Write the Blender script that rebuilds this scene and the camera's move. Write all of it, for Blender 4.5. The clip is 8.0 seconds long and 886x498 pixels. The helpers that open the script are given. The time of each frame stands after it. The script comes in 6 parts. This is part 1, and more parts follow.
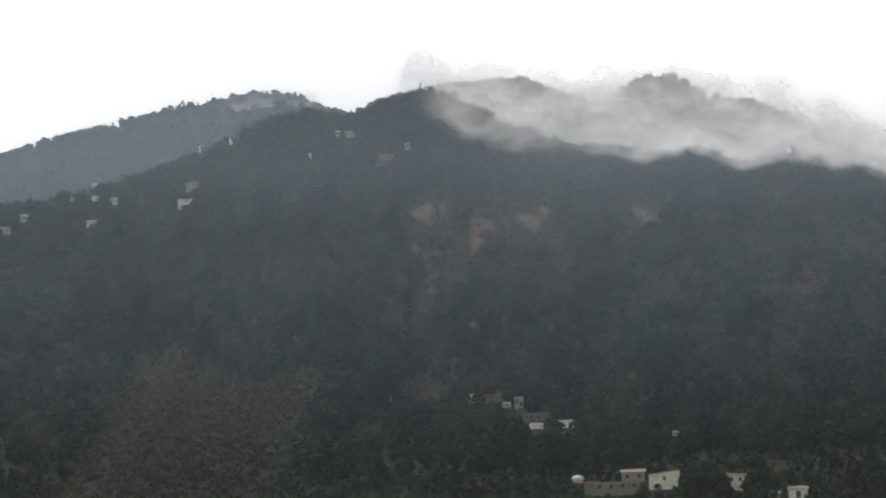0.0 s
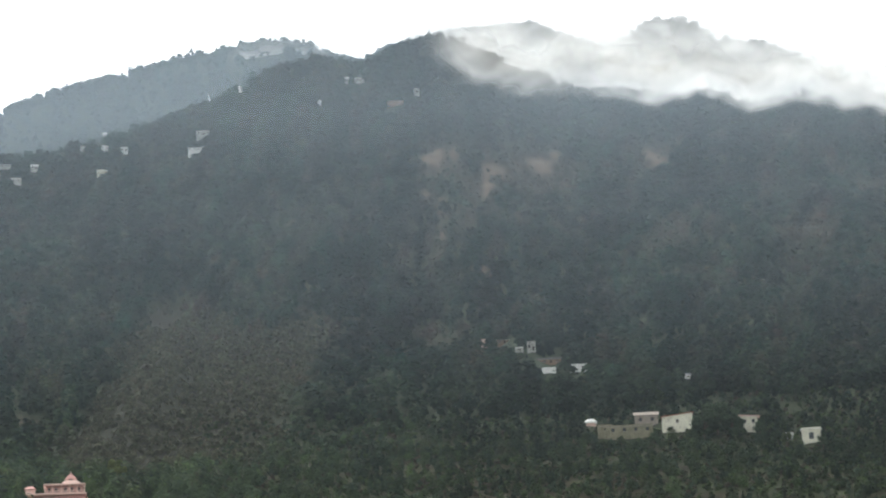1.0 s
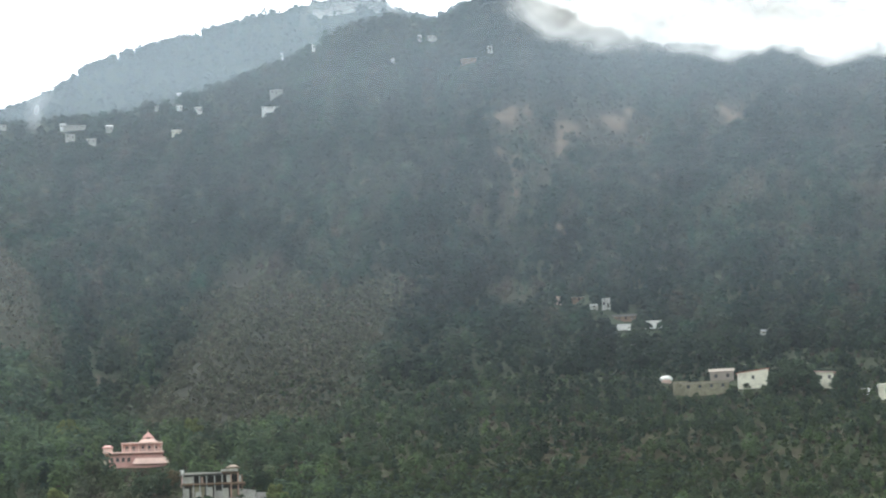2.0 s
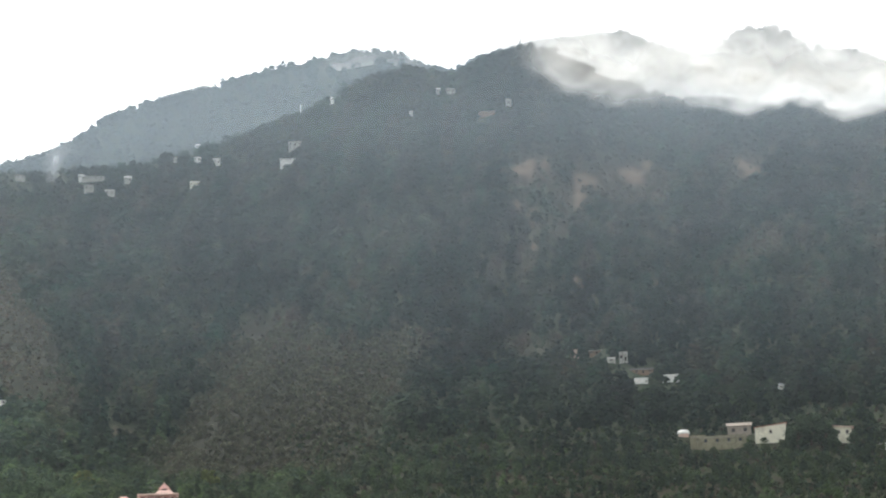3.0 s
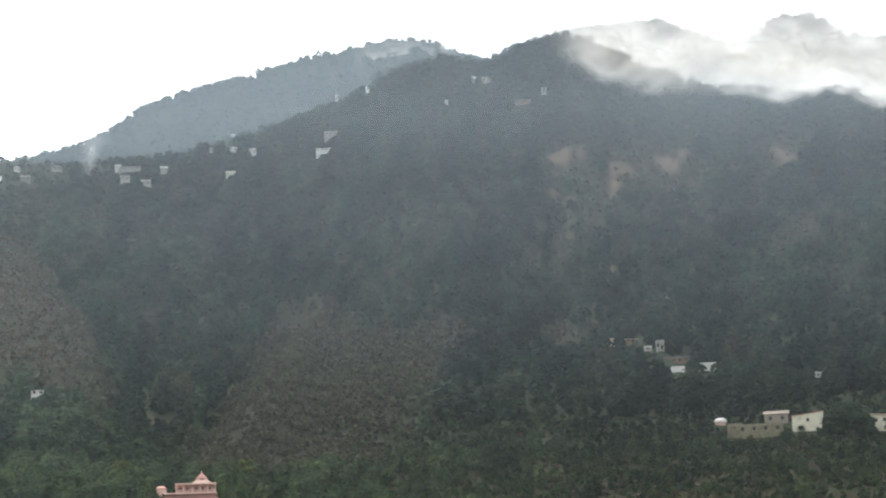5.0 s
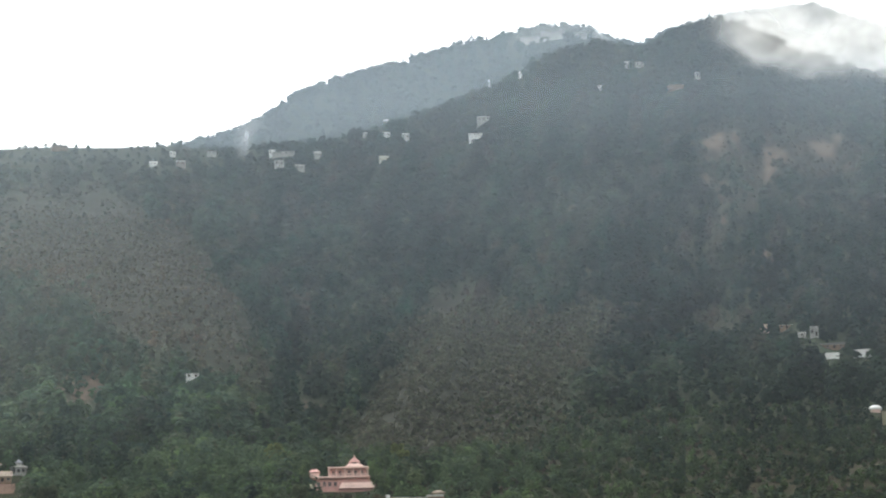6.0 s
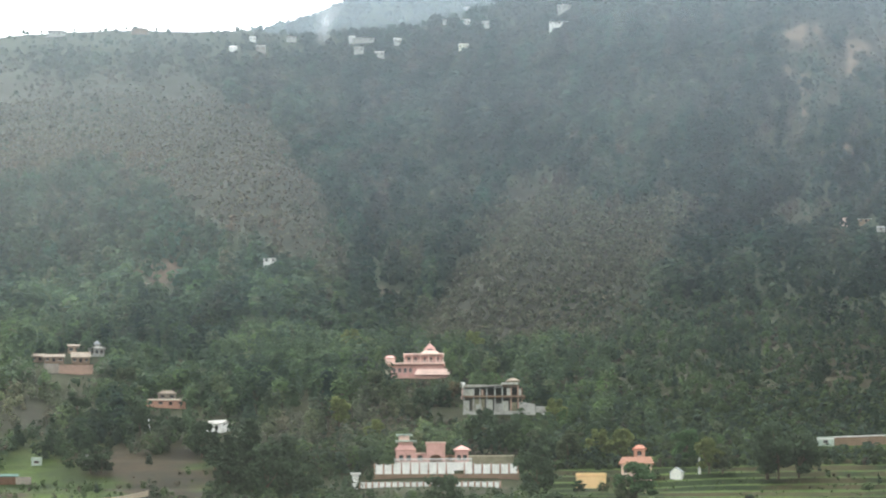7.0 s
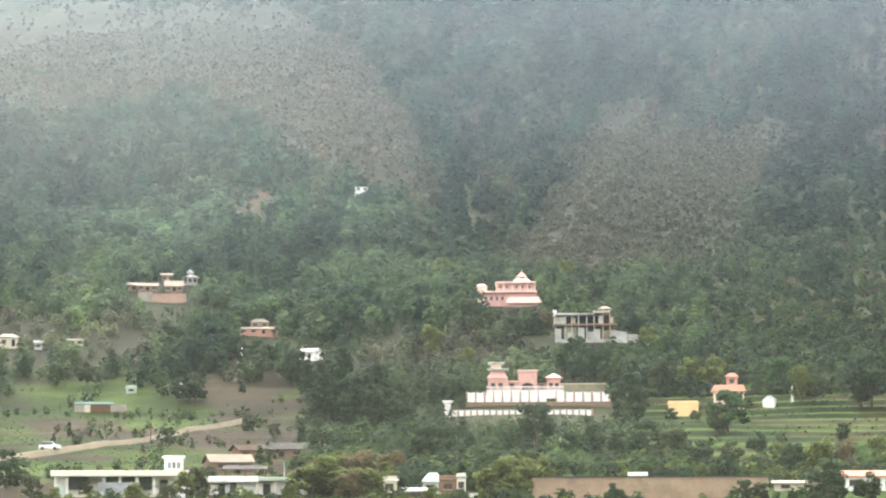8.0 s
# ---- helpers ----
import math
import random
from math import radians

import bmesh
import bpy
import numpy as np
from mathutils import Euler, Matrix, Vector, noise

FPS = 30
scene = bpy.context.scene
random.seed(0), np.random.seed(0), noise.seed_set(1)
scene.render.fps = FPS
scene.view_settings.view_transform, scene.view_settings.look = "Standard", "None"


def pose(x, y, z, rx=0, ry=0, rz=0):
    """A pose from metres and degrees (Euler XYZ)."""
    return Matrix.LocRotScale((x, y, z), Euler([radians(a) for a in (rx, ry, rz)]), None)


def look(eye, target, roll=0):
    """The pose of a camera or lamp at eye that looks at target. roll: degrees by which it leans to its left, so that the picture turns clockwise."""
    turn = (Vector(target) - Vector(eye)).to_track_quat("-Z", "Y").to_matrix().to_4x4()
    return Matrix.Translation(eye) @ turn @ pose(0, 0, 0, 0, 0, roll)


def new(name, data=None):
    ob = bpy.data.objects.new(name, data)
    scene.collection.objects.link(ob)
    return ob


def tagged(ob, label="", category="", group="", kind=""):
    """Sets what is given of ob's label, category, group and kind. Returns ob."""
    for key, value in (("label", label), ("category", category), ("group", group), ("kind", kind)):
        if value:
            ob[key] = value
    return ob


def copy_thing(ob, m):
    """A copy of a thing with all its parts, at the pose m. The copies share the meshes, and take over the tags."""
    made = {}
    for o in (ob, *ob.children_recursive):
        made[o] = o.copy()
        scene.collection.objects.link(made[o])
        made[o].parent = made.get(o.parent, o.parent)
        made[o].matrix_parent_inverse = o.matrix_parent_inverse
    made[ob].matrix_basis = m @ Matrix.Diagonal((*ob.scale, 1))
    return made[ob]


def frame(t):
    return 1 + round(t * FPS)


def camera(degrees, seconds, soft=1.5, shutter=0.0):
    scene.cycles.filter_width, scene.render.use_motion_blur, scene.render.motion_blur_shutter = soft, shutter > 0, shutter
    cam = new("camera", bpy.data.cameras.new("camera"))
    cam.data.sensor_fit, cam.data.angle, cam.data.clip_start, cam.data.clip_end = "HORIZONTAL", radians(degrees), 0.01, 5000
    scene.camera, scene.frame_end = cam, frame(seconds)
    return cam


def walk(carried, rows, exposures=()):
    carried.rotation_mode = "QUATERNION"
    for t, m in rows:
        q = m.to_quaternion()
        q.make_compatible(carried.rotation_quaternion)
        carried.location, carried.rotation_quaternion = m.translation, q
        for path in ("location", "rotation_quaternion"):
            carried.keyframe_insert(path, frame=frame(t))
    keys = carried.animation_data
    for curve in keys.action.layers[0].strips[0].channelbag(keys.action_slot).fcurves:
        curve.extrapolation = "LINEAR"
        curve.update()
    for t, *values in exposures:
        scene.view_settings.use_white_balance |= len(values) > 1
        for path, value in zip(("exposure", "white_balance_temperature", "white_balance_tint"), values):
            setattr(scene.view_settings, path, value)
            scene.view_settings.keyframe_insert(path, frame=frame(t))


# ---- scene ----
from functools import lru_cache

# The camera stands on one side of a valley and turns; columns: seconds, heading to the right, pitch, lean
EYE = (0.0, 0.0, 14.0)
TURNS = [
    (0.0, 4.627, 11.533, -1.813), (0.2, 4.291, 11.385, -1.794), (0.5, 3.913, 10.817, -1.995), (0.8, 4.310, 10.625, -2.254),
    (1.0, 4.325, 10.301, -2.414), (1.3, 4.200, 9.666, -2.313), (1.5, 3.873, 9.374, -2.486), (1.7, 3.169, 9.234, -2.598),
    (2.8, 2.118, 10.456, -2.314), (3.0, 2.211, 10.622, -2.142), (3.5, 2.348, 10.855, -1.885), (4.0, 2.062, 10.210, -1.949),
    (4.2, 2.013, 10.035, -2.088), (5.3, 0.717, 10.497, -1.948), (5.5, 0.000, 10.100, -1.700), (5.8, -1.573, 9.924, -1.508),
    (6.0, -2.174, 10.172, -1.436), (6.2, -2.586, 10.277, -1.467), (6.5, -3.474, 9.339, -0.660), (6.8, -3.708, 8.080, -0.335),
    (7.0, -4.006, 7.648, -0.303), (7.2, -4.336, 7.452, -0.120), (7.5, -5.202, 6.725, -0.194), (7.8, -5.813, 6.469, -0.237),
    (8.0, -6.115, 6.023, -0.198)]


def heading(a, e, roll):
    a, e = radians(a), radians(e)
    way = Vector((math.sin(a) * math.cos(e), math.cos(a) * math.cos(e), math.sin(e)))
    return look(EYE, Vector(EYE) + way * 100, roll)


cam = camera(20.0, 8.0, soft=2.1)
walk(cam, [(t, heading(a, e, roll)) for t, a, e, roll in TURNS],
     [(0.0, -1.42, 6400, 11), (0.5, -1.5, 6350, 10), (1.0, -0.62, 6200, 7), (1.2, -0.75, 6250, 7), (1.5, 0.0, 6000, 4), (3.0, -0.5, 6350, 8), (4.0, -0.45, 6350, 8),
      (5.5, -0.55, 6300, 8), (5.8, -0.42, 6250, 7), (6.5, -0.55, 6250, 7), (7.0, 0.2, 6250, 5), (7.5, 0.2, 6350, 7), (8.0, 0.88, 6450, 8)])

# ---- world, sun ----
world = bpy.data.worlds.new("overcast_sky")
scene.world = world
world.use_nodes = True
wn, wl = world.node_tree.nodes, world.node_tree.links
sky = wn.new("ShaderNodeTexSky")
sky.sky_type, sky.sun_disc = "NISHITA", False
sky.sun_elevation, sky.sun_rotation = radians(48), radians(-25)
sky.air_density, sky.dust_density, sky.ozone_density = 1.0, 6.0, 1.0
pale = wn.new("ShaderNodeHueSaturation")
pale.inputs["Saturation"].default_value, pale.inputs["Value"].default_value = 0.2, 2.3
wl.new(sky.outputs[0], pale.inputs["Color"])
deck = wn.new("ShaderNodeVectorMath")  # an even layer of cloud under the sky
deck.operation = "ADD"
deck.inputs[1].default_value = (6.25, 6.0, 5.7)
wl.new(pale.outputs[0], deck.inputs[0])
wl.new(deck.outputs[0], wn["Background"].inputs["Color"])
wn["Background"].inputs["Strength"].default_value = 0.15
sun = new("sun", bpy.data.lights.new("sun", "SUN"))
sun.data.energy, sun.data.angle, sun.data.color = 0.5, radians(25), (1.0, 0.95, 0.88)
sun.matrix_world = look((-283, 606, 743), (0, 0, 0))


# ---- materials ----
def material(name, base, rough=0.85, spread=0.18, size=0.6, fine=6.0, bump=0.3, metal=0.0, tint="", dirt=None, dirt_amount=0.3, leafy=0.0):
    """A painted or natural surface: base colour varied by a coarse and a fine noise, with stains and relief."""
    m = bpy.data.materials.new(name)
    m.use_nodes = True
    n, l = m.node_tree.nodes, m.node_tree.links
    b = n["Principled BSDF"]
    b.inputs["Roughness"].default_value, b.inputs["Metallic"].default_value = rough, metal
    b.inputs["Specular IOR Level"].default_value = 0.5 if rough < 0.3 else 0.03
    geo = n.new("ShaderNodeNewGeometry")
    coarse, small = n.new("ShaderNodeTexNoise"), n.new("ShaderNodeTexNoise")
    coarse.inputs["Scale"].default_value, small.inputs["Scale"].default_value = size, fine
    coarse.inputs["Detail"].default_value = small.inputs["Detail"].default_value = 4
    for t in (coarse, small):
        l.new(geo.outputs["Position"], t.inputs["Vector"])
    if tint:
        src = n.new("ShaderNodeAttribute")
        src.attribute_name = tint
        colour = src.outputs["Color"]
    else:
        rgb = n.new("ShaderNodeRGB")
        rgb.outputs[0].default_value = (*base, 1)
        colour = rgb.outputs[0]
    both = n.new("ShaderNodeMath")
    both.operation = "ADD"
    l.new(coarse.outputs["Fac"], both.inputs[0])
    l.new(small.outputs["Fac"], both.inputs[1])
    level = n.new("ShaderNodeMapRange")
    level.inputs["From Min"].default_value, level.inputs["From Max"].default_value = 0.6, 1.4
    level.inputs["To Min"].default_value, level.inputs["To Max"].default_value = 1 - spread, 1 + spread
    l.new(both.outputs[0], level.inputs["Value"])
    mul = n.new("ShaderNodeVectorMath")
    mul.operation = "SCALE"
    l.new(colour, mul.inputs[0])
    l.new(level.outputs[0], mul.inputs["Scale"])
    out = mul.outputs[0]
    if dirt:
        ramp = n.new("ShaderNodeMapRange")
        ramp.inputs["From Min"].default_value, ramp.inputs["From Max"].default_value = 0.52, 0.72
        ramp.inputs["To Max"].default_value = dirt_amount
        stain = n.new("ShaderNodeTexNoise")
        stain.inputs["Scale"].default_value, stain.inputs["Detail"].default_value = 0.45, 6
        l.new(geo.outputs["Position"], stain.inputs["Vector"])
        l.new(stain.outputs["Fac"], ramp.inputs["Value"])
        mix = n.new("ShaderNodeMix")
        mix.data_type = "RGBA"
        l.new(ramp.outputs[0], mix.inputs["Factor"])
        l.new(out, mix.inputs["A"])
        mix.inputs["B"].default_value = (*dirt, 1)
        out = mix.outputs["Result"]
    l.new(out, b.inputs["Base Color"])
    if leafy:
        glow, two = n.new("ShaderNodeBsdfTranslucent"), n.new("ShaderNodeMixShader")
        l.new(out, glow.inputs["Color"])
        two.inputs["Fac"].default_value = leafy
        l.new(b.outputs[0], two.inputs[1])
        l.new(glow.outputs[0], two.inputs[2])
        l.new(two.outputs[0], n["Material Output"].inputs["Surface"])
    if bump:
        bp = n.new("ShaderNodeBump")
        bp.inputs["Strength"].default_value, bp.inputs["Distance"].default_value = bump, 0.05
        l.new(small.outputs["Fac"], bp.inputs["Height"])
        l.new(bp.outputs[0], b.inputs["Normal"])
    return m


def vapour(name, colour, scale=(0.0, 0.0), low=0.0, high=1.0, stretch=1.0, through_=0.5, least=0.0):
    """Water vapour: it lets most light through and scatters the rest; its density is the mesh's attribute 'vapour', broken up by noise."""
    m = bpy.data.materials.new(name)
    m.use_nodes = True
    n, l = m.node_tree.nodes, m.node_tree.links
    n.remove(n["Principled BSDF"])
    dens = n.new("ShaderNodeAttribute")
    dens.attribute_name = "vapour"
    clear, lit, back, body, mix = (
        n.new("ShaderNodeBsdfTransparent"), n.new("ShaderNodeBsdfDiffuse"), n.new("ShaderNodeBsdfTranslucent"),
        n.new("ShaderNodeMixShader"), n.new("ShaderNodeMixShader"))
    lit.inputs["Color"].default_value = back.inputs["Color"].default_value = (*colour, 1)
    body.inputs["Fac"].default_value = through_
    l.new(lit.outputs[0], body.inputs[1])
    l.new(back.outputs[0], body.inputs[2])
    fac = dens.outputs["Fac"]
    if scale[0]:
        geo, tex, rng, mul, warp = (n.new("ShaderNodeNewGeometry"), n.new("ShaderNodeTexNoise"), n.new("ShaderNodeMapRange"),
                                    n.new("ShaderNodeMath"), n.new("ShaderNodeMapping"))
        warp.inputs["Scale"].default_value = (scale[0], scale[0], scale[0] * stretch)
        l.new(geo.outputs["Position"], warp.inputs["Vector"])
        l.new(warp.outputs[0], tex.inputs["Vector"])
        tex.inputs["Scale"].default_value, tex.inputs["Detail"].default_value, tex.inputs["Distortion"].default_value = 1.0, 3, scale[1]
        rng.interpolation_type = "SMOOTHSTEP"
        rng.inputs["To Min"].default_value = least
        rng.inputs["From Min"].default_value, rng.inputs["From Max"].default_value = low, high
        l.new(tex.outputs["Fac"], rng.inputs["Value"])
        mul.operation = "MULTIPLY"
        l.new(fac, mul.inputs[0])
        l.new(rng.outputs[0], mul.inputs[1])
        fac = mul.outputs[0]
    l.new(fac, mix.inputs["Fac"])
    l.new(clear.outputs[0], mix.inputs[1])
    l.new(body.outputs[0], mix.inputs[2])
    l.new(mix.outputs[0], n["Material Output"].inputs["Surface"])
    return m


M = {
    "ground": material("hillside_soil_and_grass", (0.1, 0.1, 0.05), 0.95, 0.45, 0.05, 0.6, 0.6, tint="cover"),
    "leaf": material("foliage", (0.05, 0.08, 0.03), 0.8, 0.3, 0.15, 1.4, 0.0, tint="tint", leafy=0.45),
    "bark": material("bark", (0.1, 0.075, 0.055), 0.95, 0.35, 1.5, 12),
    "white": material("whitewashed_plaster", (0.78, 0.77, 0.73), 0.85, 0.12, 0.5, 5, 0.2, dirt=(0.35, 0.33, 0.28), dirt_amount=0.45),
    "cream": material("cream_painted_plaster", (0.55, 0.5, 0.37), 0.85, 0.1, 0.5, 5, 0.2, dirt=(0.35, 0.3, 0.22), dirt_amount=0.4),
    "pink": material("salmon_pink_painted_plaster", (0.56, 0.33, 0.29), 0.8, 0.12, 0.5, 5, 0.2, dirt=(0.36, 0.2, 0.16), dirt_amount=0.4),
    "pink_pale": material("pale_pink_painted_trim", (0.78, 0.56, 0.48), 0.8, 0.1, 0.5, 5, 0.2, dirt=(0.45, 0.3, 0.25), dirt_amount=0.35),
    "earth": material("earth_coloured_masonry", (0.33, 0.235, 0.165), 0.95, 0.22, 0.5, 5, 0.4, dirt=(0.19, 0.14, 0.1), dirt_amount=0.55),
    "orange": material("orange_painted_plaster", (0.5, 0.27, 0.2), 0.8, 0.12, 0.5, 5, 0.2, dirt=(0.4, 0.22, 0.14), dirt_amount=0.35),
    "yellow": material("ochre_yellow_painted_plaster", (0.8, 0.54, 0.29), 0.8, 0.12, 0.5, 5, 0.2, dirt=(0.45, 0.3, 0.15), dirt_amount=0.35),
    "grey": material("bare_grey_concrete", (0.38, 0.37, 0.34), 0.9, 0.2, 0.6, 6, 0.4, dirt=(0.14, 0.13, 0.12), dirt_amount=0.5),
    "brick": material("bare_brick", (0.26, 0.15, 0.1), 0.9, 0.25, 0.7, 9, 0.5, dirt=(0.2, 0.15, 0.11), dirt_amount=0.5),
    "mud": material("mud_plaster", (0.22, 0.15, 0.105), 0.95, 0.25, 0.6, 7, 0.5, dirt=(0.2, 0.15, 0.11), dirt_amount=0.5),
    "slate": material("weathered_slate_roof", (0.07, 0.066, 0.062), 0.9, 0.35, 0.8, 6, 0.5, dirt=(0.13, 0.105, 0.08), dirt_amount=0.5),
    "tin": material("galvanised_sheet_roof", (0.30, 0.315, 0.32), 0.85, 0.25, 0.6, 4, 0.1, metal=0.0, dirt=(0.35, 0.27, 0.2), dirt_amount=0.4),
    "rust": material("red_oxide_sheet_roof", (0.38, 0.16, 0.11), 0.6, 0.2, 0.6, 4, 0.2),
    "green": material("pale_green_paint", (0.42, 0.48, 0.41), 0.8, 0.12, 0.6, 5, 0.2, dirt=(0.3, 0.32, 0.25), dirt_amount=0.4),
    "ruin": material("greenish_grey_ruined_masonry", (0.235, 0.215, 0.15), 0.95, 0.3, 0.5, 5, 0.4, dirt=(0.1, 0.1, 0.06), dirt_amount=0.6),
    "sandy": material("sandy_beige_sheet", (0.235, 0.195, 0.155), 0.95, 0.25, 0.5, 5, 0.3, dirt=(0.18, 0.14, 0.1), dirt_amount=0.5),
    "dull": material("dull_weathered_plaster", (0.42, 0.41, 0.36), 0.9, 0.25, 0.6, 6, 0.3, dirt=(0.2, 0.19, 0.16), dirt_amount=0.6),
    "rose": material("pinkish_rubble_masonry", (0.42, 0.275, 0.215), 0.95, 0.22, 0.5, 5, 0.4, dirt=(0.25, 0.19, 0.14), dirt_amount=0.5),
    "ivory": material("warm_white_plaster", (0.75, 0.72, 0.58), 0.85, 0.12, 0.5, 5, 0.2, dirt=(0.38, 0.34, 0.26), dirt_amount=0.4),
    "thatch": material("dark_brown_thatch", (0.075, 0.055, 0.04), 0.95, 0.35, 0.9, 8, 0.6),
    "teal": material("blue_green_sheet", (0.075, 0.125, 0.112), 0.9, 0.15, 0.6, 5, 0.2),
    "dark": material("dark_timber_and_bay_shade", (0.035, 0.03, 0.028), 0.6, 0.3, 1, 8, 0.2),
    "wood": material("brown_painted_timber", (0.13, 0.07, 0.045), 0.7, 0.25, 1, 10, 0.3),
    "black": material("black_plastic_tank", (0.03, 0.03, 0.032), 0.5, 0.2, 1, 6, 0.1),
    "road": material("pale_dirt_track", (0.34, 0.285, 0.21), 0.95, 0.2, 0.3, 3, 0.5),
    "stone": material("dry_stone", (0.3, 0.26, 0.22), 0.95, 0.3, 0.8, 5, 0.6),
    "glass": material("window_glass", (0.05, 0.06, 0.065), 0.12, 0.1, 1, 3, 0.0),
    "haze": vapour("thin_blue_haze", (0.64, 0.76, 0.86)),
    "mist": vapour("thin_pale_mist", (0.74, 0.76, 0.66)),
    "cloud": vapour("hanging_cloud", (1.0, 0.97, 0.92), (0.0075, 0.6), 0.25, 0.68, 1.0, 0.12, 0.25),
    "smoke": vapour("pale_wood_smoke", (0.85, 0.87, 0.9), (0.03, 0.8), 0.3, 0.7, 0.5),
}


# ---- terrain ----
def lattice(ix, iy, seed):
    h = np.sin(ix * 127.1 + iy * 311.7 + seed * 74.7) * 43758.5453
    return h - np.floor(h)


def grain(x, y, size, seed=0, octaves=4):
    """Smooth value noise, about -1 to 1, in metres."""
    total, amp, norm = 0.0, 1.0, 0.0
    for o in range(octaves):
        u, v = x / size + 17.3 * o, y / size + 9.1 * o
        iu, iv = np.floor(u), np.floor(v)
        fu, fv = u - iu, v - iv
        fu, fv = fu * fu * (3 - 2 * fu), fv * fv * (3 - 2 * fv)
        top = lattice(iu, iv, seed + o) * (1 - fu) + lattice(iu + 1, iv, seed + o) * fu
        bot = lattice(iu, iv + 1, seed + o) * (1 - fu) + lattice(iu + 1, iv + 1, seed + o) * fu
        total, norm = total + amp * ((top * (1 - fv) + bot * fv) * 2 - 1), norm + amp
        size, amp = size * 0.5, amp * 0.5
    return total / norm


def step(lo, hi, v):
    t = np.clip((v - lo) / (hi - lo), 0, 1)
    return t * t * (3 - 2 * t)


# valley and mountain side: distance and height of the mean slope
SLOPE_R = (0, 12, 60, 160, 260, 340, 420, 500, 620, 720, 800, 1000, 1250, 1500, 1800, 2100, 2500)
SLOPE_Z = (12.4, 12.2, 6, 2, 8, 15.2, 21, 27.1, 37.8, 58, 78.4, 120.9, 183, 257, 357, 464, 619)
# the shoulder in front (2500 m) and the ridge behind (3100 m): heading and angle of height
SHOULDER = ((-40, -20, -16, -14.7, -13.7, -12.4, -11, -8.5, -7, -5, -3.7, -2.3, -0.7, 0.4, 1.4, 2.5, 3.4, 4.2, 4.6, 5.0, 5.5, 6, 6.8, 7.6, 8.9, 9.6, 10.6, 11.75, 12.9, 15, 20, 40),
            (7, 10.4, 11.95, 12.3, 12.42, 12.53, 12.58, 12.6, 12.5, 12.6, 12.9, 13.25, 13.85, 14.4, 14.72, 14.5, 14.85, 15.05, 15.08, 14.84, 14.62, 14.35, 14.02, 13.7, 13.62, 13.38, 13.5, 13.05, 13.28, 12.65, 11.5, 8))
RIDGE = ((-40, -20, -13, -10.2, -8.4, -7.6, -6.4, -5.5, -4.4, -2.8, -1.6, -0.2, 0.8, 1.45, 1.65, 2.5, 3.4, 4.5, 5.6, 6.7, 7.6, 8.4, 9.4, 10.2, 10.9, 12.1, 13.5, 15, 20, 40),
         (6, 8, 11.2, 12.2, 12.55, 12.68, 13.1, 13.75, 14.1, 14.45, 14.78, 15.02, 15.1, 15.0, 14.82, 14.58, 14.93, 15.15, 15.25, 15.28, 14.85, 14.62, 15.2, 15.23, 14.7, 14.5, 13.7, 12.8, 11, 7))


MEAN_E = np.degrees(np.arctan2(np.array(SLOPE_Z[5:]) - EYE[2], np.array(SLOPE_R[5:])))


def slope_grain(a, r, size, seed=0, octaves=4, tall=1.0, skew=0.0):
    """Noise laid over the mountain side, in degrees across and up the slope; tall: how far it runs downhill; skew: its lean."""
    v = np.interp(r, SLOPE_R[5:], MEAN_E) + np.maximum(np.asarray(r, float) - 2500, 0) * 0.002
    return grain((np.asarray(a, float) + skew * v) * 100, v * 100 / tall, size * 100, seed, octaves)


